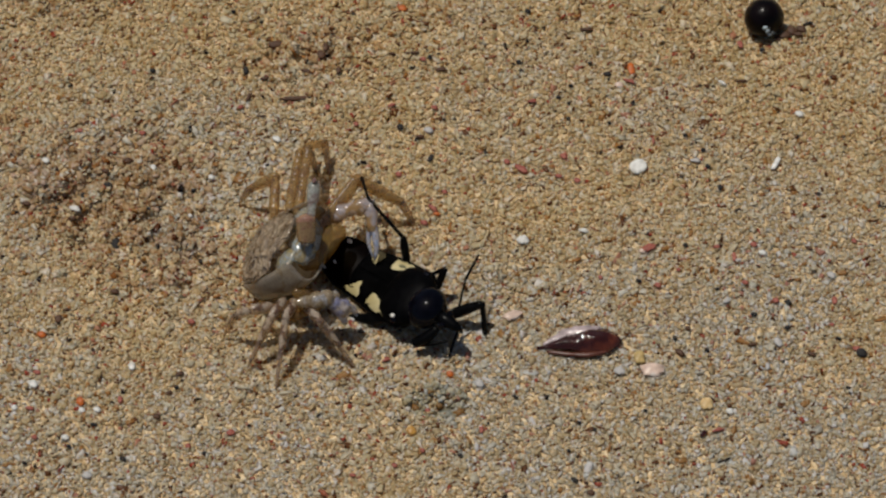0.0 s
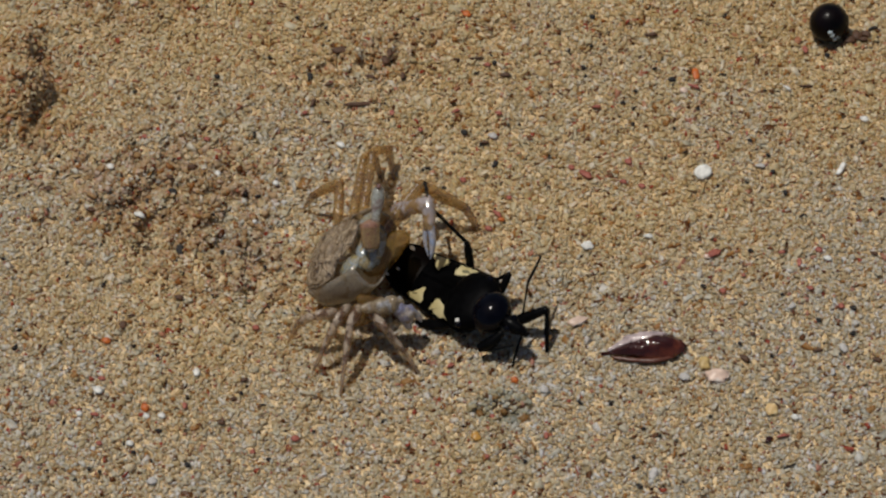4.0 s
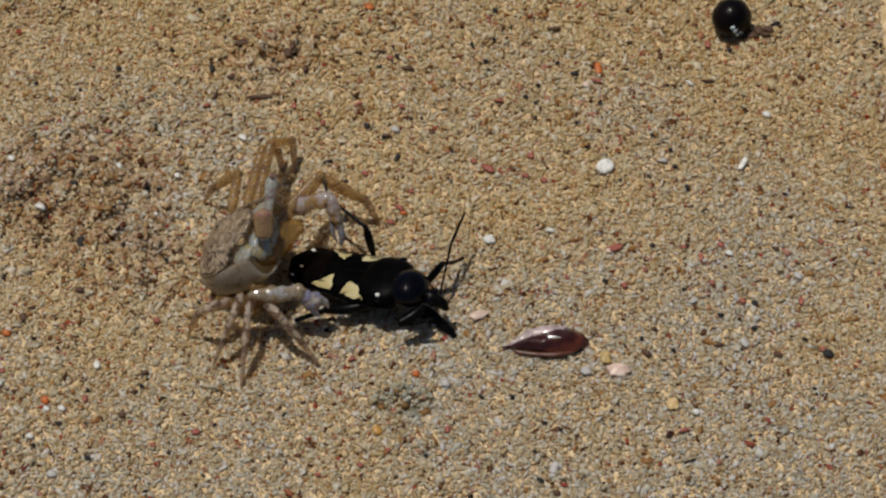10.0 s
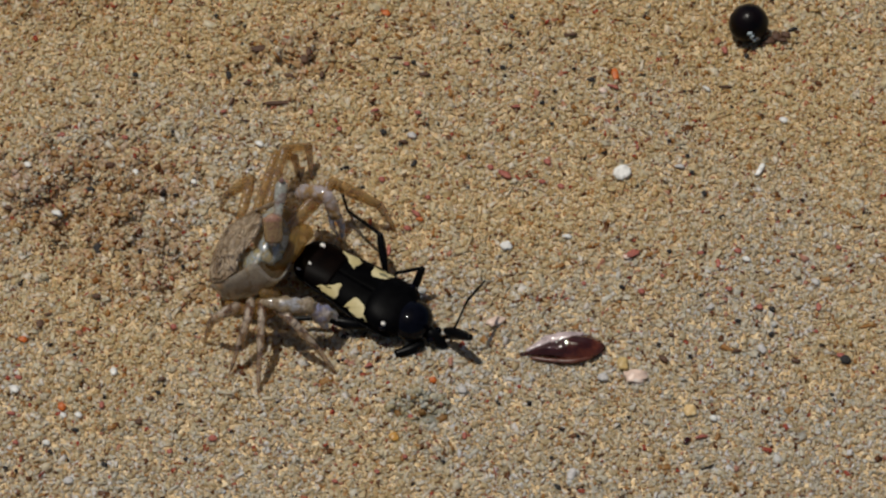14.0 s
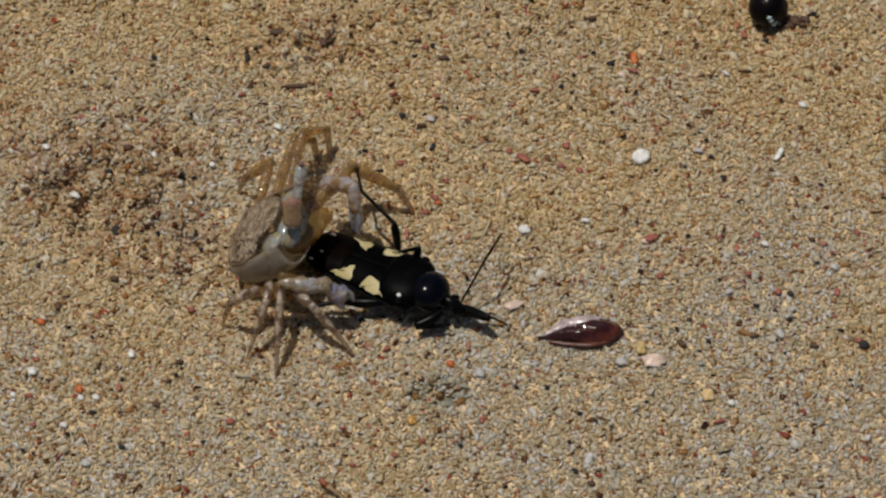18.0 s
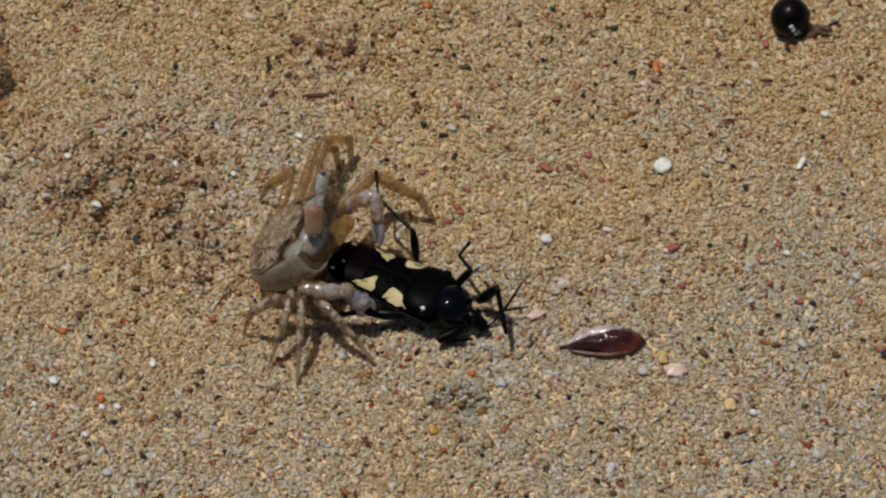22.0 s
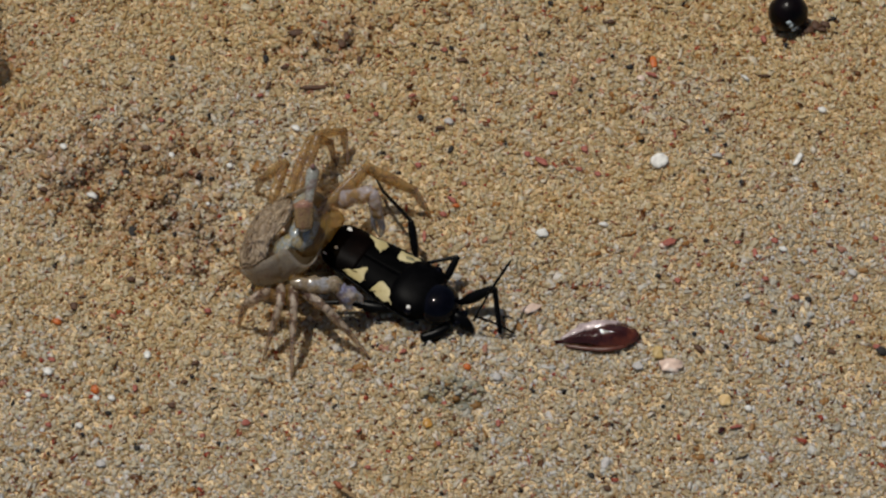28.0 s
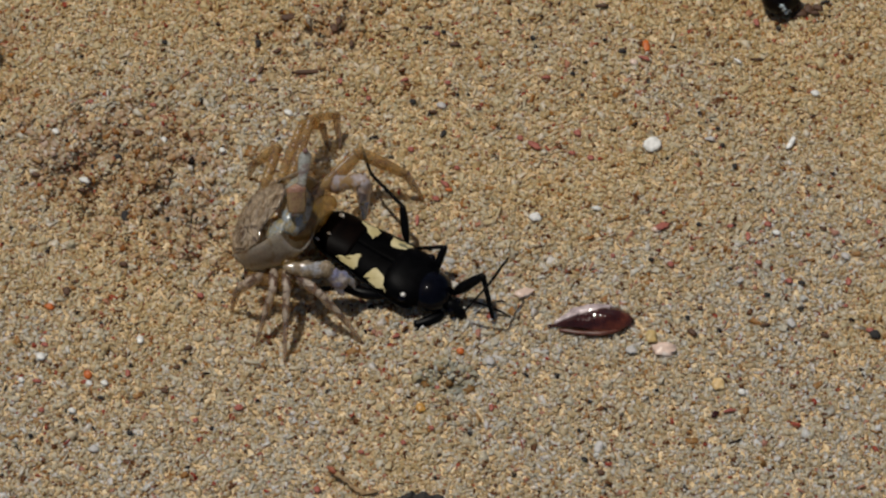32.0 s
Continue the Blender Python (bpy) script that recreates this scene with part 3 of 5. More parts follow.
MID_LEG = [
    (0, (-1.7, -13.6, 4.0), (0.5, -11.0, 8.7), (-4.0, -10.8, 5.0), (-4.6, -11.2, 2.5)),
    (1, (-1.7, -13.6, 4.0), (0.5, -11.0, 8.7), (-4.0, -10.8, 5.0), (-4.6, -11.2, 2.5)),
    (6, (-2.0, -13.7, 4.0), (0.7, -10.0, 7.6), (-3.5, -9.4, 3.5), (-4.1, -11.0, 2.5)),
    (7.5, (-2.2, -14.7, 4.0), (0.4, -12.1, 8.5), (-3.9, -11.7, 4.5), (-4.5, -12.5, 2.5)),
    (9, (-3.1, -14.5, 4.0), (-0.6, -11.8, 8.5), (-5.4, -11.6, 5.1), (-6.0, -11.9, 2.5)),
    (9.5, (-3.1, -14.5, 4.0), (-0.6, -11.8, 8.5), (-5.4, -11.6, 5.1), (-6.0, -11.9, 2.5)),
    (10, (3.4, -11.5, 4.0), (6.6, -9.9, 8.5), (9.0, -6.5, 4.3), (10.7, -4.3, 2.5)),
    (11, (2.3, -11.2, 4.0), (5.6, -9.6, 8.5), (7.8, -5.5, 4.8), (10.1, -2.5, 3.5)),
    (12, (-0.1, -10.8, 4.0), (3.3, -9.3, 8.5), (-0.5, -6.2, 5.1), (1.6, -2.8, 5.8)),
    (12.6, (-2.5, -9.9, 4.0), (-2.5, -10.3, 9.8), (-8.0, -8.8, 8.4), (-8.4, -4.9, 8.9)),
    (13.5, (-2.5, -10.8, 4.0), (-0.5, -8.8, 9.0), (-5.8, -8.3, 6.5), (-6.5, -7.6, 2.6)),
    (17, (-3.7, -10.6, 4.0), (-2.6, -10.8, 9.7), (-7.7, -8.8, 7.5), (-8.2, -5.2, 5.8)),
    (18, (-5.6, -8.2, 4.0), (-5.1, -9.4, 9.7), (-9.2, -7.6, 5.8), (-9.8, -6.8, 2.5)),
    (20, (-3.4, -13.4, 4.0), (-5.0, -14.5, 9.5), (-7.9, -11.5, 5.3), (-8.5, -10.9, 2.5)),
    (21, (-3.4, -14.6, 4.0), (-4.2, -15.8, 9.6), (-7.6, -12.6, 6.1), (-8.8, -11.4, 2.5)),
    (22, (-2.2, -12.5, 4.0), (1.0, -11.8, 8.8), (-1.3, -6.8, 6.8), (1.2, -4.1, 8.5)),
    (23, (-2.2, -11.5, 4.0), (0.7, -10.5, 8.9), (-2.7, -6.2, 6.7), (-0.9, -3.3, 8.8)),
    (24, (-2.2, -11.7, 4.0), (-0.2, -10.7, 9.4), (-5.4, -8.2, 8.1), (-4.6, -4.3, 8.5)),
    (25, (-2.8, -12.1, 4.0), (-0.3, -11.4, 9.2), (-6.2, -11.6, 8.4), (-6.8, -10.5, 4.6)),
    (28, (-3.4, -13.0, 4.0), (-0.8, -9.4, 7.7), (-6.5, -10.4, 7.1), (-7.2, -9.7, 3.2)),
    (30, (-3.8, -11.9, 4.0), (-1.7, -11.9, 9.4), (-7.2, -11.1, 7.5), (-7.8, -10.2, 3.6)),
    (32, (-3.8, -14.1, 4.0), (-1.9, -11.7, 8.9), (-7.1, -10.3, 6.5), (-7.7, -9.6, 2.5)),
]
FRONT_LEG = [
    (0, (0.7, -18.6, 3.0), (7.8, -18.7, 7.3), (8.3, -20.9, 0.4)),
    (1, (0.7, -18.6, 3.0), (7.8, -18.7, 7.3), (8.3, -20.9, 0.4)),
    (6, (1.5, -19.0, 3.0), (8.5, -18.5, 7.2), (7.9, -24.4, 0.4)),
    (7.5, (0.2, -19.6, 3.0), (6.9, -19.1, 7.6), (7.3, -22.7, 0.4)),
    (9, (-0.1, -20.5, 3.0), (6.7, -19.9, 7.6), (7.0, -22.1, 0.4)),
    (9.5, (-0.1, -20.5, 3.0), (6.7, -19.9, 7.6), (7.0, -22.1, 0.4)),
    (10, (2.7, -16.5, 3.0), (9.2, -21.9, 0.4), (1.5, -16.0, 0.4)),
    (11, (2.1, -18.5, 3.0), (9.1, -22.7, 3.0), (0.9, -18.1, 0.4)),
    (12, (1.6, -19.9, 3.0), (8.8, -23.6, 3.7), (0.4, -19.5, 0.4)),
    (12.6, (2.6, -20.7, 3.0), (8.7, -25.8, 5.3), (1.5, -20.3, 0.4)),
    (13.5, (3.9, -20.1, 3.0), (8.6, -25.3, 7.2), (2.8, -19.7, 0.4)),
    (17, (3.5, -20.3, 3.0), (8.4, -24.9, 7.7), (2.4, -19.8, 0.4)),
    (18, (2.5, -19.0, 3.0), (8.8, -23.5, 5.5), (1.3, -18.5, 0.4)),
    (20, (0.7, -17.1, 3.0), (4.3, -16.6, 10.4), (5.1, -24.3, 5.0)),
    (21, (0.6, -19.1, 3.0), (5.1, -18.0, 9.8), (6.8, -25.6, 4.5)),
    (22, (2.7, -15.3, 3.0), (6.2, -17.2, 10.1), (8.0, -24.8, 4.9)),
    (23, (1.5, -16.0, 3.0), (7.6, -14.9, 8.4), (8.1, -22.6, 3.1)),
    (24, (1.0, -17.1, 3.0), (7.6, -15.8, 7.7), (9.0, -23.5, 2.4)),
    (25, (1.5, -16.5, 3.0), (6.7, -17.8, 9.2), (8.8, -25.4, 4.0)),
    (28, (-0.1, -17.2, 3.0), (6.6, -16.9, 7.7), (7.8, -23.5, 1.1)),
    (30, (0.1, -17.1, 3.0), (5.7, -18.1, 8.9), (8.7, -24.1, 2.4)),
    (32, (0.0, -18.6, 3.0), (5.7, -18.6, 8.9), (7.7, -23.8, 1.3)),
]
ANTENNA = [
    (0, (3.0, -17.8, 4.0), (4.5, -18.2, 15.1), (7.2, -10.8, 13.0)),
    (1, (3.0, -17.8, 4.0), (4.5, -18.2, 15.1), (7.2, -10.8, 13.0)),
    (6, (3.3, -19.0, 4.0), (4.6, -17.5, 15.1), (7.0, -9.9, 14.0)),
    (7.5, (2.7, -23.8, 4.0), (5.4, -22.1, 14.8), (8.8, -14.7, 14.9)),
    (9, (3.0, -25.2, 4.0), (6.3, -25.3, 14.7), (9.7, -18.1, 13.7)),
    (9.5, (3.0, -25.2, 4.0), (6.3, -25.3, 14.7), (9.7, -18.1, 13.7)),
    (10, (6.0, -15.1, 4.0), (8.4, -6.3, 10.5), (11.3, 1.3, 10.7)),
    (11, (4.8, -16.5, 4.0), (7.2, -7.6, 10.5), (9.7, -0.1, 8.9)),
    (12, (5.0, -19.8, 4.0), (9.2, -14.0, 12.7), (12.6, -6.7, 11.8)),
    (12.6, (4.0, -22.4, 4.0), (9.6, -21.0, 13.7), (13.0, -15.1, 18.0)),
    (13.5, (4.8, -21.5, 4.0), (7.7, -21.6, 14.8), (11.2, -14.7, 12.4)),
    (17, (6.6, -22.0, 4.0), (10.2, -22.6, 14.6), (13.3, -15.9, 11.3)),
    (18, (2.7, -19.9, 4.0), (8.1, -13.6, 11.5), (11.4, -6.3, 10.2)),
    (20, (3.1, -22.0, 4.0), (5.8, -24.8, 14.6), (10.0, -18.3, 17.0)),
    (21, (2.3, -23.8, 4.0), (7.3, -26.2, 13.8), (12.0, -19.7, 14.5)),
    (22, (2.6, -24.4, 4.0), (7.0, -26.3, 14.1), (11.2, -19.4, 15.2)),
    (23, (5.7, -19.8, 4.0), (9.8, -20.5, 14.4), (13.1, -13.4, 16.3)),
    (24, (4.8, -21.1, 4.0), (9.4, -20.3, 14.2), (13.3, -13.3, 13.5)),
    (25, (4.3, -22.8, 4.0), (8.3, -25.8, 14.1), (13.3, -20.6, 17.8)),
    (28, (2.5, -22.2, 4.0), (5.9, -22.2, 14.7), (9.8, -15.1, 14.7)),
    (30, (2.2, -23.4, 4.0), (7.1, -24.4, 14.0), (11.2, -17.4, 14.4)),
    (32, (2.2, -23.6, 4.0), (6.8, -24.4, 14.2), (10.7, -17.4, 13.4)),
]
LOW_ANTENNA = [
    (0, (3.2, -21.2, 3), (1.8, -24.8, 0.8)),
    (9.5, (3.6, -21.9, 3), (1.8, -24.8, 0.8)),
    (10, (4.7, -16.2, 3), (-4.5, -13.9, 6)),
    (11, (5.3, -18.4, 3), (1.8, -23.3, 1)),
    (19, (4.4, -21.9, 3), (9.9, -22.2, 1)),
    (19.6, (4.1, -20.5, 3), (12.2, -13.5, 7)),
    (20, (4.1, -20.2, 3), (13.9, -10.6, 8)),
    (21, (3.6, -19.1, 3), (12.9, -10.1, 8)),
    (21.6, (3.6, -19.4, 3), (13.3, -12, 7)),
    (22.2, (4.1, -19.8, 3), (9.6, -21.2, 1)),
    (32, (3.2, -20.5, 3), (9, -21.9, 1)),
]
HIND_LEG = [
    (0, (-7.1, -7.3, 4.5), (-7.9, -5.6, 11.8), (-14.8, 0.6, 16.6), (-16.2, 6.0, 16.5)),
    (1, (-7.1, -7.3, 4.5), (-7.9, -5.6, 11.8), (-14.8, 0.6, 16.6), (-16.2, 6.0, 16.5)),
    (6, (-7.1, -7.7, 4.5), (-7.8, -5.2, 11.6), (-15.5, 0.4, 15.9), (-16.3, 5.8, 17.3)),
    (7.5, (-7.4, -8.9, 4.5), (-8.0, -4.8, 10.9), (-14.4, 3.5, 11.1), (-16.3, 8.0, 13.8)),
    (9, (-7.8, -9.3, 4.5), (-8.8, -5.7, 11.1), (-14.9, 2.7, 12.1), (-16.4, 8.1, 13.0)),
    (9.5, (-7.8, -9.3, 4.5), (-8.8, -5.7, 11.1), (-14.9, 2.7, 12.1), (-16.4, 8.1, 13.0)),
    (10, (-7.2, -4.6, 4.5), (-8.7, -3.1, 11.8), (-16.3, 4.0, 12.1), (-17.3, 9.4, 13.2)),
    (11, (-7.9, -4.9, 4.5), (-9.7, -2.5, 11.5), (-17.5, 4.2, 13.3), (-20.0, 9.2, 14.3)),
    (12, (-9.0, -5.3, 4.5), (-10.3, -2.6, 11.5), (-18.0, 4.2, 13.1), (-19.7, 9.6, 13.3)),
    (12.6, (-10.1, -5.3, 4.5), (-11.4, -3.9, 11.8), (-19.1, 2.7, 14.3), (-18.9, 8.3, 14.8)),
    (13.5, (-8.2, -5.9, 4.5), (-9.4, -0.6, 9.8), (-15.9, 7.2, 7.3), (-17.5, 12.1, 9.6)),
    (17, (-8.4, -7.3, 4.5), (-9.3, -1.3, 9.0), (-15.8, 6.9, 7.7), (-17.9, 11.8, 9.2)),
    (18, (-9.2, -5.7, 4.5), (-10.0, -4.9, 12.0), (-16.6, 3.3, 11.7), (-17.7, 8.5, 13.5)),
    (20, (-9.0, -7.5, 4.5), (-10.1, -3.9, 11.1), (-16.8, 4.2, 10.6), (-17.9, 9.3, 12.8)),
    (21, (-8.9, -7.3, 4.5), (-9.8, -3.7, 11.1), (-16.4, 4.4, 10.7), (-17.8, 9.6, 12.3)),
    (22, (-9.8, -6.2, 4.5), (-10.5, -4.6, 11.9), (-17.5, 3.2, 12.7), (-18.0, 8.5, 14.6)),
    (23, (-9.8, -5.6, 4.5), (-10.6, -3.1, 11.6), (-17.7, 4.5, 10.5), (-18.0, 9.8, 12.3)),
    (24, (-8.8, -5.9, 4.5), (-9.7, -1.8, 10.8), (-15.8, 6.4, 8.6), (-17.0, 11.8, 9.5)),
    (25, (-10.1, -6.2, 4.5), (-11.0, -3.1, 11.4), (-17.3, 5.2, 11.3), (-18.0, 10.8, 11.4)),
    (28, (-9.1, -7.2, 4.5), (-10.2, -2.2, 10.1), (-16.0, 6.4, 8.4), (-18.3, 11.4, 9.5)),
    (30, (-10.2, -6.7, 4.5), (-11.1, -4.2, 11.6), (-16.4, 4.8, 10.8), (-18.2, 9.9, 12.0)),
    (32, (-9.5, -7.5, 4.5), (-10.4, -2.6, 10.2), (-16.8, 5.7, 9.7), (-18.7, 10.3, 12.3)),
]


def table_at(table, t):
    """The joints of a table at t seconds, straight between its rows."""
    for a, b in zip(table, table[1:]):
        if a[0] <= t <= b[0]:
            f = (t - a[0]) / (b[0] - a[0])
            return [Vector(p).lerp(Vector(q), f) for p, q in zip(a[1:], b[1:])]
    return [Vector(p) for p in table[-1][1:]]


def aim(a, b, hint=(0, 0, 1)):
    """The pose at a (mm) whose x axis points to b."""
    x = (Vector(b) - Vector(a)).normalized()
    y = Vector(hint).cross(x)
    y = (y if y.length > 1e-4 else Vector((0, 1, 0))).normalized()
    m = Matrix((x, y, x.cross(y))).transposed().to_4x4()
    m.translation = Vector(a) * MM
    return m


def bug_pose(row):
    return pose(row[1] * MM, row[2] * MM, 3.8 * MM, row[4], row[5], row[3]) @ Matrix.Translation((0.013, 0, 0)) @ pose(0, 0, 0, 0, 5.0, 0) @ Matrix.Translation((-0.013, 0, 0))


# ---- ghost crab ----
# seconds, and the body's shift from its middle place in millimetres
CRAB_SHIFT = [(0, (3.0, -0.9, 0)), (9, (2.8, -0.9, 0)), (9.5, (2.4, -0.7, 0)), (10, (1.3, 0, 0)), (10.5, (0.35, -0.4, 0)), (13, (0, 0, 0)), (14, (-0.1, 0.4, 0)),
              (19, (0.1, 0.3, 0)), (20.5, (0.1, 0.55, 0)), (25, (0, 0.7, 0)), (25.5, (-0.1, 0.8, 0)), (27.5, (-1.05, 0.1, 0)), (32, (-1.05, 0.1, 0))]
BODY_AT = Matrix(((-0.257, 0.6216, -0.7404, -0.0366), (-0.9666, -0.1651, 0.197, -0.0068), (0, 0.766, 0.643, 0.0131), (0, 0, 0, 1)))
# hip, knee, ankle, foot of each walking leg, in millimetres
CRAB_LEGS = [
    ((-30.6, -18.9, 9), (-26.2, -23.8, 10), (-21.7, -26.6, 5.4), (-17.6, -29.3, 0)),
    ((-32.2, -18.2, 9), (-32.5, -23.1, 10), (-32.9, -29.0, 5.8), (-33.4, -34.6, 0)),
    ((-34.6, -18.2, 9), (-35.2, -22.7, 10), (-37.1, -26.2, 5.6), (-39.2, -29.3, 0)),
    ((-37.1, -19.3, 8.5), (-40.3, -22.0, 10.5), (-42.5, -21.2, 7), (-44.3, -21.6, 0)),
    ((-29.6, -7.9, 15), (-18.6, 8.5, 13), (-9.4, 7.4, 7), (-6.0, 6.1, 0)),
    ((-32.2, -0.9, 14), (-28.5, 17.9, 12), (-24.1, 23.2, 6), (-23.3, 18.9, 0)),
    ((-34.0, -0.1, 13), (-30.3, 17.2, 11), (-26.9, 21.2, 5), (-25.9, 19.3, 0)),
    ((-37.0, 1.3, 11), (-35.1, 10.2, 12), (-40.3, 10.9, 6), (-42.1, 11.6, 0)),
]
crab = tagged(empty("ghost_crab", pose(-0.033, -0.008, 0)), "pale mottled translucent ghost crab gripping a black bug on the sand", "crab")
CRAB_BASE = Matrix.Translation((0.033, 0.008, 0))


def carapace_half(y):
    """Half-width of the shell's outline, back (-8) to front (8)."""
    f = (y + 8) / 16
    return 6.3 + 2.0 * math.sin(math.pi * min(1, 0.15 + 0.6 * f)) - 1.5 * max(0, f - 0.85)


def build_crab_body():
    def top(u, v):
        y = -8 + 16 * v
        h = carapace_half(y)
        x = (2 * u - 1) * h
        e = abs(2 * u - 1)
        z = 2.3 * (1 - e ** 3.2) * (0.6 + 0.4 * math.sin(math.pi * min(1, max(0, v * 0.9 + 0.08)))) + 0.3 * noise.noise(Vector((x, y, 0)) * 0.6)
        z -= 0.6 * math.exp(-((abs(x) - 2.8) / 0.6) ** 2) * math.exp(-((y + 1) / 4.5) ** 2)      # grooves round the middle field
        z -= 0.35 * math.exp(-((y - 1.5 + 0.1 * x * x) / 0.5) ** 2)
        q = min(1, max(0, (abs(x) - 1.8) / 4.6))
        y = -8 + (y + 8) * (1 - 0.34 * q * q * (3 - 2 * q))      # cut back over the eye sockets
        y += 0.8 * e ** 8 * (1 - v)
        z += 0.35 * math.exp(-((v - 0.97) / 0.05) ** 2) - 0.5 * max(0, 0.12 - v) / 0.12
        return x, y, z
    body = part("body", thick(sheet(36, 30, top), 0.6), CARAPACE, crab, "grey-beige carapace with dark wavy mottling")

    def under(u, v):
        y = -7.8 + 15.4 * v
        h = carapace_half(y)
        a = math.pi * u
        depth = 8.8 - 2.4 * abs(v - 0.6)
        swell = 2.6 * math.sin(min(1, 2.4 * min(u, 1 - u)) * math.pi / 2)
        return (h * 0.985 + swell) * math.copysign(abs(math.cos(a)) ** 0.7, math.cos(a)), y * (1 - 0.12 * math.sin(a)), -0.25 - depth * max(0.0, math.sin(a)) ** 0.7
    part("underside", thick(sheet(30, 16, under), 0.4), FLANK, body, "smooth pale flank and belly")
    part("face", dome(5.8, 2.0, 2.9, at=(0, 6.7, -3.2), power=0.85, rough=0.15), FACE, body, "bluish mouthparts")
    part("brow", tube([(-7.4, 6.3, -1.0), (-4.4, 5.6, -1.6), (0, 7.2, -0.9), (4.4, 5.6, -1.6), (7.4, 6.3, -1.0)], [0.35, 0.5, 0.6, 0.5, 0.35], 8), FLANK, body, "pale ridge below the eyes")
    edge = [Vector(top(u, v)) for u, v in [(1, k / 8) for k in range(1, 9)] + [(1 - k / 10, 1) for k in range(1, 11)] + [(0, 1 - k / 8) for k in range(1, 8)]]
    part("rim", tube([p + Vector((0, 0, 0.1)) for p in edge], [0.2] * len(edge), 8, steps=2, bumps=0.3), CARAPACE, body, "thin raised rim")
    for side in (1, -1):
        part("mouth_plate", tube([(side * 1.2, 7.5, -1.6), (side * 1.6, 7.9, -3.6), (side * 1.0, 6.6, -5.6)], [0.8, 1.2, 0.6], 8, 0.6), FLANK, body)
        part("eye_socket", dome(2.7, 2.9, 1.1, at=(side * 5.0, 4.4, -1.4), rough=0.3), SOCKET, body, "iridescent blue and yellow eye socket")
    return body


crab_body = build_crab_body()
crab_body.matrix_basis = CRAB_BASE @ BODY_AT


def build_eye(base, tip, radii, stalk_until, tip_mat, tip_label):
    """An eyestalk, its eye and the coloured tip, in millimetres of the crab's space, hung on the body."""
    back = BODY_AT.inverted()
    a, b = (back @ (Vector(base) * MM)) / MM, (back @ (Vector(tip) * MM)) / MM
    d = b - a
    part("eyestalk", tube([a, a + d * stalk_until * 0.5, a + d * (stalk_until + 0.06)], [radii[0], radii[0] * 0.9, radii[1] * 0.9], 14), STALK, crab_body, "pale upright eyestalk")
    part("eye", tube([a + d * stalk_until, a + d * (stalk_until * 0.5 + 0.4), a + d * 0.8], [radii[1], radii[2], radii[2] * 1.02], 18), EYE if tip_mat is EYE_TIP else STALK, crab_body, "olive-tan eye")
    part("eye_tip", tube([a + d * 0.78, a + d * 0.9, b], [radii[2] * 1.03, radii[2] * 1.03, radii[2] * 0.6], 18), tip_mat, crab_body, tip_label)


build_eye((-29.9, -12.2, 20.2), (-30.1, -7.7, 23.5), (1.2, 1.75, 1.95), 0.08, EYE_TIP, "pinkish brown eye tip")
build_eye((-29.4, -7.6, 20.0), (-28.3, 0.4, 24.0), (1.0, 1.1, 1.3), 0.5, STALK, "pale eye tip")
part("pupil", dome(0.65, 0.6, 0.5, at=(BODY_AT.inverted() @ (Vector((-28.4, -0.4, 25.3)) * MM)) / MM), DARK_TIP, crab_body, "dark pupil spot")


def build_shoulder(points, radii, mat, label):
    """A thick limb base that stays with the body."""
    back = BODY_AT.inverted()
    return part("limb_base", tube([(back @ (Vector(p) * MM)) / MM for p in points], radii, 12, 0.85, bumps=0.15), mat, crab_body, label)


build_shoulder([(-31.0, -12.0, 13), (-28.4, -9.4, 13), (-25.8, -5.6, 13), (-23.0, -3.6, 13)], [1.8, 2.9, 2.6, 1.5], AMBER_SHELL, "honey-coloured limb base")
build_shoulder([(-32.5, -17.5, 11), (-30.4, -17.6, 10.6), (-29.0, -16.8, 9.6)], [1.3, 1.5, 0.9], AMBER_SHELL, "honey-coloured limb base")
build_shoulder([(-39.5, -17.5, 7), (-36.0, -19.6, 8), (-32.5, -20.4, 8), (-30.0, -19.4, 8)], [1.0, 1.5, 1.5, 1.0], AMBER_SHELL, "honey-coloured leg joints")
build_shoulder([(-33.5, -18.5, 9), (-30.0, -19.5, 9), (-27.8, -18.5, 7)], [1.2, 1.5, 0.8], AMBER_SHELL, "honey-coloured limb base")


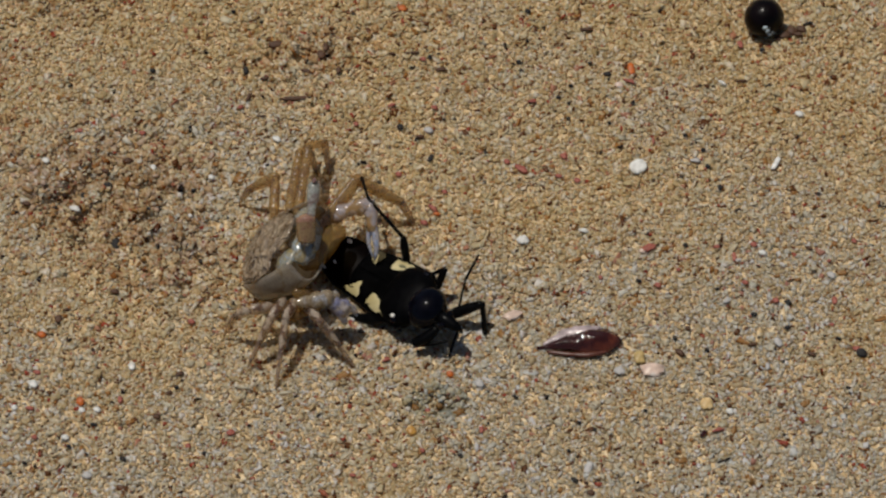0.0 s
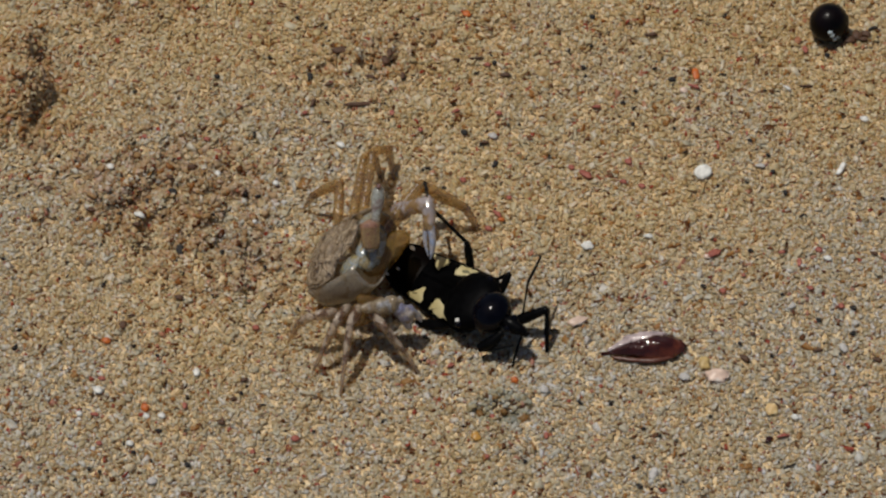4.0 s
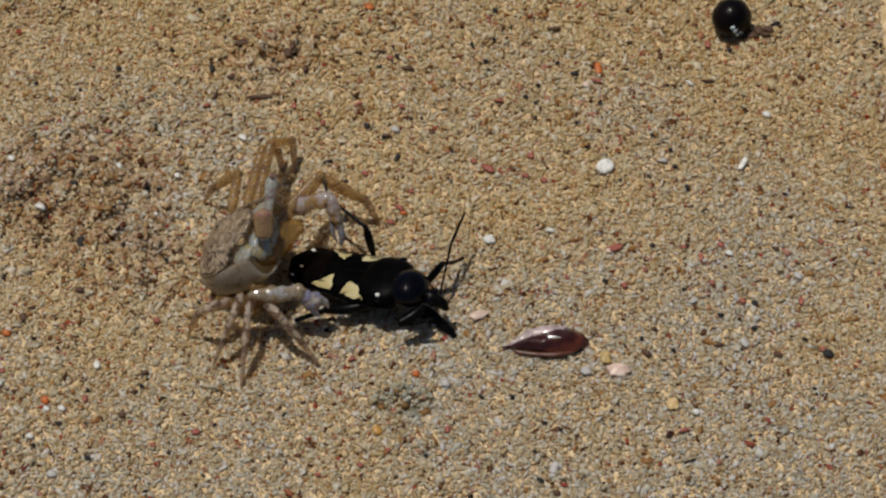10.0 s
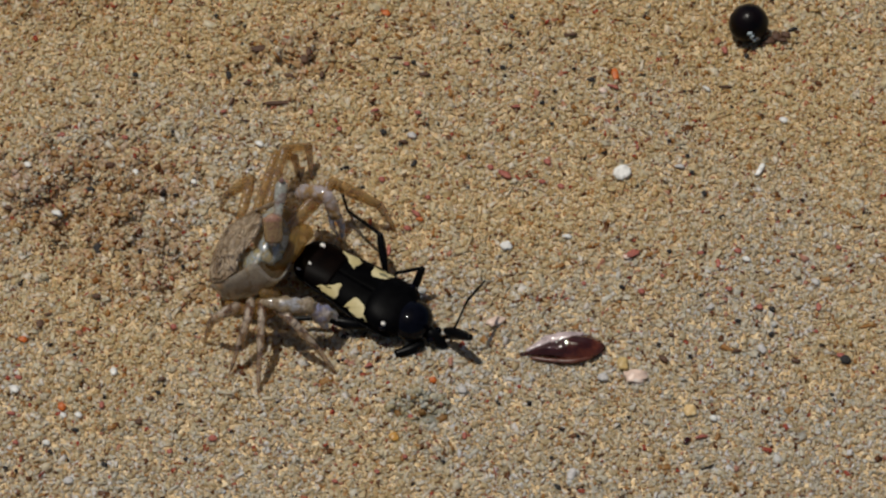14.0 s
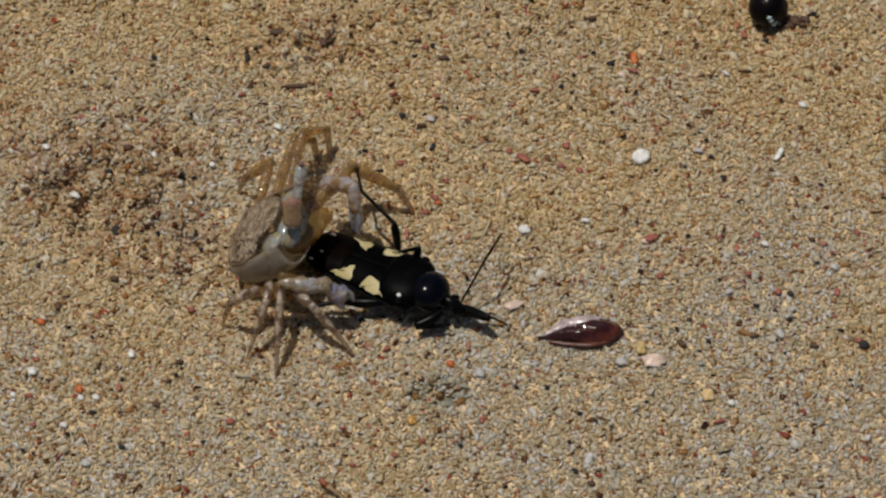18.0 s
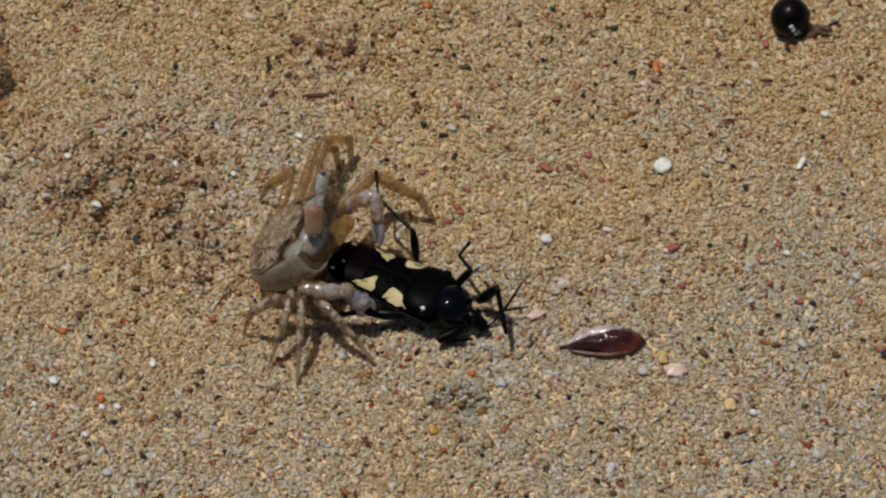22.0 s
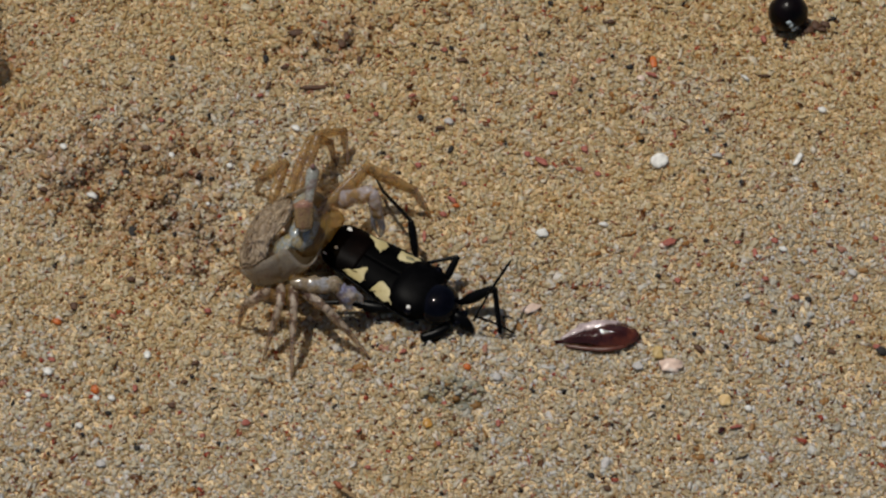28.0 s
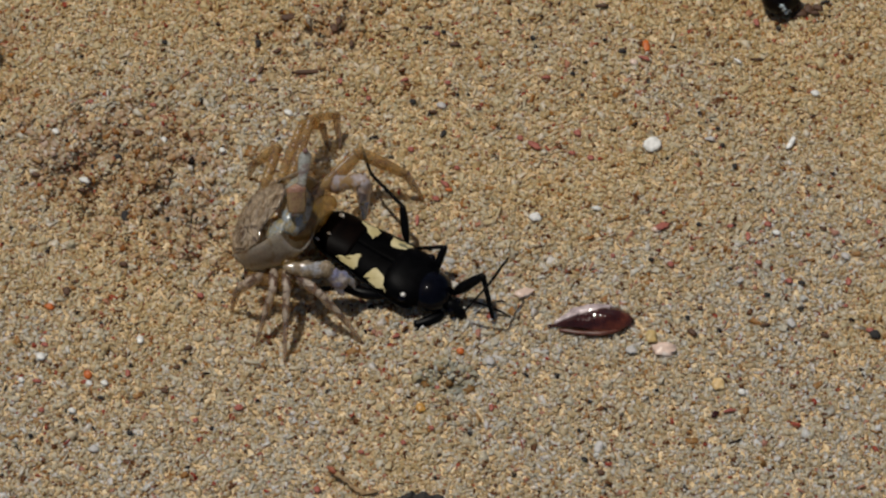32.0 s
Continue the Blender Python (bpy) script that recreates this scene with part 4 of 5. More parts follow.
def leg_parts(joints, far):
    """The two moving halves of a walking leg: the thigh, and the shin with its pointed tip."""
    hip, knee, ankle, foot = (Vector(j) for j in joints)
    w = (2.05 if hip.z > 14.5 else 1.6) if far else 1.55
    l1 = (knee - hip).length
    upper = part("leg_upper", tube([(0, 0, 0), (l1 * 0.3, 0, 0.2), (l1 * 0.75, 0, 0.15), (l1, 0, 0)], [w * 0.7, w * 0.95, w * 0.9, w * 0.66], 12, 0.72, bumps=0.12), FAR_LEG if far else LEG, crab)
    k = int(l1 / 0.62)
    beads = bmesh.new()
    for i in range(k):
        f = 0.12 + 0.8 * i / k
        r = w * (0.7 + 0.25 * math.sin(math.pi * f))
        if random.random() < (0.15 if w > 2 else 0.6):
            continue
        dome(0.22, 0.17, 0.17, bm=beads, at=(l1 * f, random.uniform(-0.1, 0.1), r + 0.12), rings=5, n=7)
    part("granule_ridge", beads, GRANULE if far else LEG, upper, "row of tiny glassy granules")
    m = aim(knee, foot)
    local = [(m.inverted() @ (v * MM)) / MM for v in (knee, ankle, foot)]
    mid = local[0].lerp(local[1], 0.4)
    lower = part("leg_lower", tube([local[0] - (local[1] - local[0]) * 0.06, mid, local[1]], [w * 0.68, w * 0.76, w * 0.55], 12, 0.72, bumps=0.12), FAR_LEG if far else LEG, crab)
    part("leg_tip", tube([local[1] - (local[2] - local[1]) * 0.06, local[1].lerp(local[2], 0.5), local[2]], [w * 0.55, w * 0.42, 0.16], 8, 0.7), LEG_TIP, lower, "darker pointed tip")
    return upper, lower, hip, knee, foot


part("dark_spot", dome(0.35, 0.35, 0.3, at=(BODY_AT.inverted() @ (Vector((-42.6, -17.6, 7.0)) * MM)) / MM), DARK_TIP, crab_body, "small dark spot")
crab_legs = [leg_parts(j, i > 3) for i, j in enumerate(CRAB_LEGS)]


def build_near_claw():
    """The stout near claw: cream arm, bulbous wrist, wedge-shaped blue-lavender palm with two short fingers."""
    arm = part("claw_arm", tube([(-0.8, 0, 0.4), (1.0, 0, 0.2), (3.4, 0, -0.1), (5.6, 0, 0.0), (7.4, 0, 0.1), (8.2, 0, 0)], [0.6, 1.3, 2.0, 1.9, 1.5, 1.0], 14, 0.85, bumps=0.25), CLAW, crab, "pale cream jointed claw arm")
    palm = part("pincer", tube([(0.2, 0, 0.2), (1.6, 0, 0.1), (3.4, 0, 0.0), (4.9, 0, -0.2)], [1.2, 1.75, 2.3, 1.7], 14, 0.8, bumps=0.25), PALM, crab, "lavender-blue pincer palm")
    part("wrist", dome(1.8, 1.6, 1.75, at=(-0.2, 0, 0.4), rough=0.3), CLAW, palm, "bulbous pale wrist")
    part("fixed_finger", tube([(4.2, 0.5, 0.6), (5.8, 0.8, 0.5), (7.4, 0.5, -0.2)], [1.3, 0.9, 0.2], 10, 0.8), FINGER, palm, "pale blue pointed finger")
    part("moving_finger", tube([(4.2, -0.6, -1.0), (5.6, -0.9, -1.8), (6.9, -0.5, -2.8)], [1.2, 0.8, 0.2], 10, 0.8), FINGER, palm, "pale blue curved finger")
    return arm, palm


def build_far_claw():
    """The slender far claw: knobbly clear arm and palm, long blue fingers hanging to the bug."""
    arm = part("claw_arm", tube([(-1.2, 0, -0.4), (1.0, 0, 0.2), (3.4, 0, 0.5), (5.6, 0, 0.3), (7.8, 0, 0)], [1.5, 1.9, 1.5, 2.0, 1.5], 14, 0.85, bumps=0.45), GLASS_CLAW, crab, "clear knobbly claw arm")
    palm = part("pincer", tube([(-0.6, 0, 0.3), (1.6, 0, 0.5), (3.8, 0, 0.5), (5.4, 0, 0.3)], [1.2, 1.75, 1.6, 1.2], 14, 0.8, bumps=0.3), GLASS_CLAW, crab, "pale clear pincer palm")
    part("fixed_finger", tube([(4.8, 0.3, 0.5), (7.6, 0.6, 0.7), (9.8, 0.4, 0.3), (11.2, 0.1, -0.2)], [1.1, 0.9, 0.65, 0.2], 10, 0.8), FINGER, palm, "pale blue pointed finger")
    part("moving_finger", tube([(4.8, -0.5, 0.0), (7.4, -0.9, -0.3), (10.6, -0.3, -0.5)], [0.8, 0.6, 0.18], 10, 0.8), FINGER, palm, "pale blue curved finger")
    return arm, palm


near_arm, near_pincer = build_near_claw()
far_arm, far_pincer = build_far_claw()

# ---- bug ----
bug = tagged(empty("assassin_bug", bug_pose(BUG_ROWS[15])), "glossy black bug with four cream spots, held by the crab", "insect")


def bug_half(x):
    """Half-width of the bug's back at x."""
    if x < -8:
        return 5.2 * max(0.0, 1 - ((-x - 8) / 7.9) ** 3.4) ** 0.45
    if x < 0:
        return 5.2 + 1.0 * (x + 8) / 8
    if x < 7.5:
        return 6.2 + 0.3 * x / 7.5
    return 6.5 - 2.3 * min(1, (x - 7.5) / 3) ** 1.3


def bug_top(x, y):
    h = max(bug_half(x), 0.05)
    e = min(1, abs(y) / h)
    crown = 2.2 + 0.9 * math.exp(-((x - 6) / 5) ** 2) - 0.8 * max(0, (-x - 8) / 9)
    return crown * (1 - 0.75 * e ** 2.6)


def wing_sheet(x0, x1, side, lift, along=22):
    def place(u, v):
        x = x0 + (x1 - x0) * u
        y = side * bug_half(x) * (1.0 * v)
        return x, y, bug_top(x, y) + lift
    return thick(sheet(along, 10, place), 0.25)


def spot_patch(corners, lift=0.0):
    """A cream patch that lies on the bug's back."""
    bm = bmesh.new()
    edge = []
    k = len(corners)
    for i in range(k):
        a, b = Vector(corners[i]), Vector(corners[(i + 1) % k])
        for s in range(6):
            q = a.lerp(b, s / 6)
            edge.append(q + Vector((noise.noise(Vector((q.x, q.y, 2)) * 1.3), noise.noise(Vector((q.x, q.y, 8)) * 1.3))) * 0.5)
    mid = sum(edge, Vector((0, 0))) / len(edge)
    rings = []
    for f in (1.0, 0.75, 0.5, 0.25):
        ring = []
        for q in edge:
            w = mid.lerp(q, f)
            ring.append(bm.verts.new(Vector((w.x, w.y, bug_top(w.x, w.y) + lift + (0.02 if f == 1 else 0.14))) * MM))
        rings.append(ring)
    n = len(edge)
    for a, b in zip(rings, rings[1:]):
        for i in range(n):
            bm.faces.new((a[i], a[(i + 1) % n], b[(i + 1) % n], b[i]))
    c = bm.verts.new(Vector((mid.x, mid.y, bug_top(mid.x, mid.y) + lift + 0.14)) * MM)
    for i in range(n):
        bm.faces.new((rings[-1][i], rings[-1][(i + 1) % n], c))
    return bm


def build_bug():
    def belly(u, v):
        x = -15.8 + 24.8 * u
        a = math.pi * v
        h = bug_half(x) * 1.02
        return x, h * math.cos(a), 0.5 - (2.7 - 0.5 * abs(u - 0.5)) * math.sin(a) - 0.0
    part("abdomen", thick(sheet(24, 14, belly), 0.2), BLACK, bug)
    for side in (1, -1):
        part("forewing", wing_sheet(-8.0, 8.5, side, 0.04), WING, bug, "matt black forewing")
        part("cream_spot", spot_patch([(-8.7, side * 4.9), (-4.4, side * 5.5), (-4.1, side * 3.9), (-4.6, side * 2.2)], 0.3), CREAM, bug, "cream-yellow triangular spot")
        part("cream_spot", spot_patch([(-1.8, side * 5.7), (-1.3, side * 3.6), (-0.4, side * 2.7), (2.2, side * 4.0), (4.4, side * 5.7), (2.0, side * 6.0)]), CREAM, bug, "cream-yellow triangular spot")
    tail = part("wing_membrane", thick(sheet(16, 18, lambda u, v: (-15.8 + 9.0 * u, bug_half(-15.8 + 9.0 * u) * (2 * v - 1), bug_top(-15.8 + 9.0 * u, bug_half(-15.8 + 9.0 * u) * (2 * v - 1)) + 0.14)), 0.15), MEMBRANE, bug, "glossy dark brown wing membrane")
    part("grey_smudge", dome(1.1, 0.5, 0.12, at=(1.2, 4.5, bug_top(1.2, 4.5) + 0.16), rings=5, n=10, rough=0.5), SMUDGE, bug, "grey-green smudge on a cream spot")
    # glints on the tail, modelled as flat white spots
    for fx, fy, fr in ((-12.6, 3.5, 0.7), (-12.5, -1.7, 0.5), (-13.9, -3.6, 0.6)):
        part("tail_glint", dome(fr, fr * 0.6, 0.16, at=(fx, fy, bug_top(fx, fy) + 0.24), rings=5, n=9, rough=0.6), GLINT_PAINT, tail, "small white fleck painted as a glint on the membrane")
    part("scutellum", tube([(6.0, 0, 1.0), (3.0, 0, 1.3), (-1.4, 0, 1.6)], [1.9, 1.4, 0.3], 12, 1.6), WING, bug)
    part("pronotum", dome(5.6, 6.4, 2.75, at=(5.9, 0, 0.75), power=0.85), SATIN, bug, "black hind lobe of the thorax shield")
    part("front_lobe", dome(4.3, 4.6, 3.3, at=(10.9, 0, 0.5)), GLOSS, bug, "polished round front lobe of the thorax shield")
    for side in (1, -1):
        part("shoulder_knob", dome(0.9, 0.8, 0.7, at=(7.2, side * 5.6, 1.9)), GLOSS, bug, "small polished knob")
    # near-side highlight of the shoulder, put in as a white dome
    part("shoulder_glint", dome(0.5, 0.45, 0.4, at=(7.1, -5.2, 2.75), rings=6, n=10), GLINT_PAINT, bug, "small white dome painted as a glint on the shoulder")
    head = part("head", tube([(14.2, 0, 0.0), (15.9, 0, -0.5), (17.8, 0, -1.3), (19.2, 0, -2.2)], [1.1, 1.5, 1.2, 0.6], 12), BLACK, bug)
    for side in (1, -1):
        part("eye", dome(0.8, 0.7, 0.9, at=(16.3, side * 1.35, -0.1)), GLOSS, head)
    part("beak", tube([(19.0, 0, -2.2), (18.8, 0, -3.2), (16.6, 0, -3.0)], [0.45, 0.35, 0.15], 8), BLACK, head)
    # legs on the near side lie folded along the body
    part("hind_thigh", tube([(5.4, -4.4, -0.8), (0.5, -7.2, -1.2), (-4.1, -8.6, -1.5)], [0.8, 1.2, 0.8], 9), BLACK, bug)
    part("hind_shin", tube([(-3.9, -8.5, -1.5), (-6.5, -10.2, -2.0), (-9.4, -12.1, -2.6)], [0.6, 0.55, 0.5], 8), BLACK, bug)
    part("front_thigh", tube([(15.0, -2.2, -1.2), (13.8, -4.6, -1.8), (11.8, -7.0, -2.2)], [0.8, 1.15, 0.95], 9), BLACK, bug)
    part("front_shin", tube([(11.9, -7.2, -2.4), (14.6, -5.3, -2.9), (17.4, -3.0, -3.2)], [0.6, 0.45, 0.25], 8), BLACK, bug)
    return tail


bug_tail = build_bug()


def limb(name, length, radii, bow=0.0):
    k = len(radii) - 1
    return part(name, tube([(length * i / k, 0, bow * math.sin(math.pi * i / k)) for i in range(k + 1)], radii, 9), BLACK, bug)


def mean_length(table, i):
    return sum((Vector(r[i + 2]) - Vector(r[i + 1])).length for r in table) / len(table)


bug_limbs = []
for table, names, radii in (
        (MID_LEG, ("middle_thigh", "middle_shin", "middle_foot"), ((0.6, 0.85, 0.8, 0.6), (0.45, 0.4, 0.36), (0.34, 0.3, 0.42))),
        (FRONT_LEG, ("front_thigh", "front_shin"), ((0.7, 1.2, 1.05, 0.7), (0.6, 0.55, 0.55, 0.4))),
        (HIND_LEG, ("hind_thigh", "hind_shin", "hind_foot"), ((0.55, 0.85, 0.9, 0.6), (0.42, 0.36, 0.36), (0.3, 0.3, 0.42))),
        (ANTENNA, ("antenna", "antenna_tip"), ((0.26, 0.22, 0.26), (0.3, 0.3, 0.2))),
        (LOW_ANTENNA, ("antenna",), ((0.3, 0.24, 0.26, 0.18),))):
    for i, (nm, rr) in enumerate(zip(names, radii)):
        bug_limbs.append((limb(nm, mean_length(table, i), rr, 0.5 if len(names) == 1 else 0.0), table, i))

# ---- small things on the sand ----


def chip(name, x, y, size, mat, label, category, seed=1, turn=0.0, tilt=0.0, lift=0.5, power=0.85, rough=0.7):
    """A small fragment resting on the grains; size is its half-length, half-width and half-height."""
    noise.seed_set(seed)
    bm = dome(*size, rings=6, n=9, power=power, rough=rough)
    noise.seed_set(1)
    ob = part(name, bm, mat, at=pose(x * MM, y * MM, (ground_height(x, y) + lift + size[2] * 0.6) * MM, tilt, 0, turn))
    return tagged(ob, label, category)


WHITE = stone("white_coral", (0.62, 0.61, 0.57))
ORANGE = stone("orange_shell", (0.42, 0.1, 0.012), 0.5)
AMBER = stone("amber_shell", (0.3, 0.12, 0.03), 0.3, (0.55, 0.36, 0.2), 350)
RED = stone("red_coral", (0.28, 0.075, 0.05), 0.65, (0.4, 0.16, 0.11), 900)
PINK = stone("pink_shell", (0.62, 0.46, 0.37), 0.4, (0.74, 0.68, 0.62), 350)
TAN = stone("olive_tan_shell", (0.42, 0.3, 0.12), 0.4)
DARK = stone("black_grit", (0.016, 0.014, 0.013), 0.85)
BROWN = stone("brown_debris", (0.07, 0.03, 0.012), 0.7)
SCAR = stone("blue_grey_crust", (0.4, 0.48, 0.52), 0.5)
GREY = stone("grey_coral", (0.42, 0.4, 0.38), 0.6)
MAROON = stone("maroon_shell", (0.032, 0.007, 0.005), 0.08, (0.09, 0.022, 0.01), 250)
NACRE = stone("pale_shell_lining", (0.36, 0.29, 0.29), 0.16)
LIP = stone("shell_lip", (0.07, 0.018, 0.008), 0.4)
CREAMY = stone("cream_yellow_shell", (0.55, 0.38, 0.17), 0.4, (0.7, 0.56, 0.33))
STRAW = stone("dry_straw", (0.2, 0.125, 0.055), 0.7, (0.32, 0.22, 0.11), 900)
RUST = stone("rust_brown_husk", (0.2, 0.05, 0.015), 0.6)
OCHRE = stone("ochre_shell", (0.42, 0.22, 0.045), 0.4)
SEED = chitin("dark_seed_coat", (0.0012, 0.0008, 0.0008), 0.28, (0.004, 0.0016, 0.0018), 300)


def build_nut():
    ob = tagged(empty("round_seed", pose(0.068, 0.0572, 0.0003)), "round blackish seed resting on the sand", "seed")
    part("coat", dome(4.2, 4.2, 4.2, at=(0, 0, 3.3), rings=16, n=28, rough=0.03), SEED, ob)
    scar = bmesh.new()
    for x, y, z, r in ((0.0, -3.5, 5.0, 0.65), (0.9, -3.4, 4.7, 0.5), (0.4, -3.7, 4.2, 0.6), (1.4, -3.5, 3.7, 0.45), (1.0, -3.8, 3.1, 0.5), (1.9, -3.2, 2.9, 0.4)):
        dome(r, r * 0.6, r, bm=scar, at=(x, y - 0.25, z - 0.5), rings=5, n=8, rough=0.5)
    part("stalk_scar", scar, SCAR, ob, "grey-blue crusty scar")


def build_valve():
    """A small glossy bivalve shell, lying open side up."""
    ob = tagged(empty("shell_valve", pose(0.0272, -0.0243, 0.0003, 0, 0, 6)), "glossy maroon and white pointed shell lying on sand", "shell")
    def outline(v):
        return 3.1 * math.sin(math.pi * v ** 2.0) ** 0.6 if 0 < v < 1 else 0.0
    def cup(u, v):
        h = outline(v)
        s = 2 * u - 1
        return -8.6 + 17.0 * v, h * s + 0.5 * math.sin(math.pi * v), 0.5 + 2.3 * (1 - s * s) * max(0.0, math.sin(math.pi * v ** 1.5)) ** 0.8 + 0.2 * v + 0.5 * noise.noise(Vector((v * 13, s * 2.2, 0)))
    part("valve", thick(sheet(16, 26, cup), 0.35), MAROON, ob, "maroon glossy shell")
    part("pale_rim", tube([(-7.2, 0.7, 0.6), (-3.6, 2.1, 1.2), (0.5, 3.0, 1.5), (4.5, 3.0, 1.4)], [0.3, 0.55, 0.6, 0.3], 8, 1.3), NACRE, ob, "pale pinkish rim")
    part("hinge", tube([(-6.6, 0.7, 0.9), (-4.6, 1.3, 1.3), (-2.6, 1.7, 1.7)], [0.2, 0.45, 0.3], 8), NACRE, ob, "greyish pink hinge end")
    part("pale_bulge", dome(4.4, 1.5, 1.3, at=(0.6, 2.5, 1.0), rough=0.25), NACRE, ob, "pale pinkish swollen back edge")
    part("lower_lip", tube([(-6.6, -1.0, 0.6), (-2.6, -2.2, 0.7), (2.0, -2.8, 0.7), (5.6, -2.2, 0.6)], [0.25, 0.5, 0.55, 0.3], 8, 1.2, bumps=0.4), LIP, ob, "brownish red lower lip")


def build_broken_shell():
    ob = tagged(empty("broken_shell", pose(-0.0062, -0.0702, 0.0006, 12, 0, -24)), "broken amber shell with a crusty black rim", "shell")
    def plate(u, v):
        a = math.pi * (0.1 + 0.8 * u)
        r = v * (1 + 0.12 * noise.noise(Vector((u * 6, 0, 2))))
        return 5.4 * r * math.cos(a), 4.8 * r * math.sin(a) - 0.5, 0.5 + 1.5 * (1 - v * v)
    part("plate", thick(sheet(18, 8, plate), 0.5), AMBER, ob, "amber inner shell plate")
    arc = [((5.6 + 0.7 * math.sin(7 * a)) * math.cos(a), (4.9 + 0.6 * math.cos(5 * a)) * math.sin(a) - 0.5, 0.7 + 0.3 * math.sin(5 * a)) for a in (math.pi * (3.4 + k) / 11.4 for k in range(8))]
    part("edge", tube([(5.3 * math.cos(a), 4.7 * math.sin(a) - 0.5, 0.6) for a in (math.pi * k / 12 for k in range(1, 5))], [0.3, 0.45, 0.45, 0.35], 8, bumps=0.4), BROWN, ob, "thin dark brown edge")
    part("rim", tube(arc, [0.4, 1.0, 0.6, 1.25, 0.7, 1.1, 0.9, 0.4], 9, 1.0, bumps=0.9), DARK, ob, "black crusty rim")


def build_twig():
    ob = tagged(empty("twig", pose(-0.0191, -0.0621, 0.0007)), "curled tan scrap of dry stem with a red-brown end", "twig")
    part("stem", tube([(-4.2, 2.4, 0.4), (-2.4, 1.0, 0.7), (-0.8, -0.6, 0.5), (1.6, -2.2, 0.3), (4.6, -2.0, 0.3)], [0.3, 0.42, 0.28, 0.38, 0.15], 8, 1.3, bumps=1.2), STRAW, ob)
    part("stem_end", tube([(-5.4, 3.2, 0.5), (-4.6, 2.6, 0.7), (-3.6, 1.9, 0.6)], [0.35, 0.75, 0.5], 8, 0.8, bumps=0.9), RUST, ob, "red-brown stem end")


build_nut()
build_valve()
build_broken_shell()
build_twig()
def scatter(name, mat, label, category, pieces):
    """Small fragments of one kind: x, y, half-length and half-width in millimetres, turn in degrees."""
    for x, y, a, b, turn in pieces:
        chip(name, x, y, (a, b, 0.3 + 0.25 * min(a, b)), mat, label, category, seed=int(abs(x * 31 + y * 17)) + 2, turn=turn, tilt=random.uniform(-10, 10))


chip("pebble", 40.4, 20.0, (1.95, 1.85, 0.75), WHITE, "flat round white coral pebble on sand", "pebble", seed=4, turn=30, rough=0.15)
scatter("shell_fragment", ORANGE, "bright orange shell flake on sand", "shell", [(39.7, 45.8, 0.75, 1.35, 8)])
scatter("grit", DARK, "black mineral grit grain", "grit", [(-8.8, 30.7, 0.75, 0.65, 0), (24.2, 38.3, 0.6, 0.5, 40), (54.6, 20.2, 0.55, 0.5, 0), (50.2, 28.2, 0.5, 0.4, 0), (-2.6, 48.9, 0.55, 0.5, 0), (49.2, 0.1, 0.6, 0.5, 30), (83.5, -26.6, 1.1, 0.9, 0), (67.3, 51, 0.6, 0.5, 0), (18.2, 61.7, 0.6, 0.51, 0), (16, 47.7, 0.6, 0.51, 0), (34.6, 44.4, 0.9, 0.55, 10), (26.1, 32.8, 0.45, 0.38, 0), (34.7, 31.9, 0.4, 0.34, 0), (53.8, 24.5, 0.5, 0.42, 0), (56.9, 14.9, 0.55, 0.7, 0), (26.8, 41.5, 0.55, 0.3, 0), (17.9, 53.7, 0.4, 0.34, 0), (31, 47.5, 0.5, 0.3, 30)])
scatter("grit", DARK, "black mineral grit grain", "grit", [(39.3, -8.9, 0.6, 0.4, 0), (69.2, -14.4, 0.75, 0.6, 0), (62.2, -17.2, 0.65, 0.45, 0), (68.8, -20.4, 0.75, 0.45, 30), (46.2, -22.8, 0.5, 0.42, 0), (55.1, -11, 0.4, 0.34, 0), (67.5, -28.6, 0.45, 0.38, 0), (39.7, -40.3, 0.4, 0.34, 0)])
scatter("coral_fragment", RED, "red glossy coral fragment", "coral", [(42.2, -0.4, 1.7, 0.8, 30)])
scatter("coral_fragment", PINK, "small pinkish coral fragment on sand", "coral", [(40.6, -1.2, 0.9, 0.6, 10)])
scatter("pebble", WHITE, "small white coral pebble", "pebble", [(-81.5, -33.1, 0.95, 0.85, 0), (56.4, -40.4, 0.8, 0.65, 0), (74.2, 33.5, 0.9, 0.7, 0), (-62.2, -28.6, 0.7, 0.9, 0), (-82, 23.5, 0.8, 0.7, 0), (64.8, -1.9, 0.9, 0.6, 0), (58.6, 42, 1, 0.35, -30), (28.7, 4.1, 1, 0.5, 0), (-34.3, 28.1, 1, 0.65, -15), (-85.1, -38.6, 0.7, 0.59, 0), (-71.7, -39.3, 0.7, 0.6, 0), (-68.7, -39.2, 0.8, 0.6, 0), (-74.7, -45.6, 0.8, 0.6, 0), (-59.7, 21.1, 0.6, 0.7, 0), (-47.7, 18.2, 0.7, 0.6, 0), (-51.7, 8.1, 0.5, 0.42, 0)])
scatter("shell_fragment", OCHRE, "small ochre shell fragment on sand", "shell", [(-6.3, -45.0, 1.0, 0.95, 20)])
scatter("shell_fragment", ORANGE, "orange-brown shell fragment on sand", "shell", [(-80.5, -20.9, 0.9, 0.7, 0), (1.2, -31.5, 0.8, 0.7, 0), (-72, -37.3, 0.9, 0.8, -30), (-1.3, 8.4, 0.8, 0.45, 0), (-8.2, 62.2, 1, 0.8, 0)])
scatter("shell_fragment", CREAMY, "amber shell fragment with a brown edge", "shell", [(52.2, -39, 1.5, 1.2, 5)])
scatter("plant_crumb", BROWN, "brown dry plant crumb on sand", "debris", [(52.4, -37.7, 1.6, 0.5, 8)])
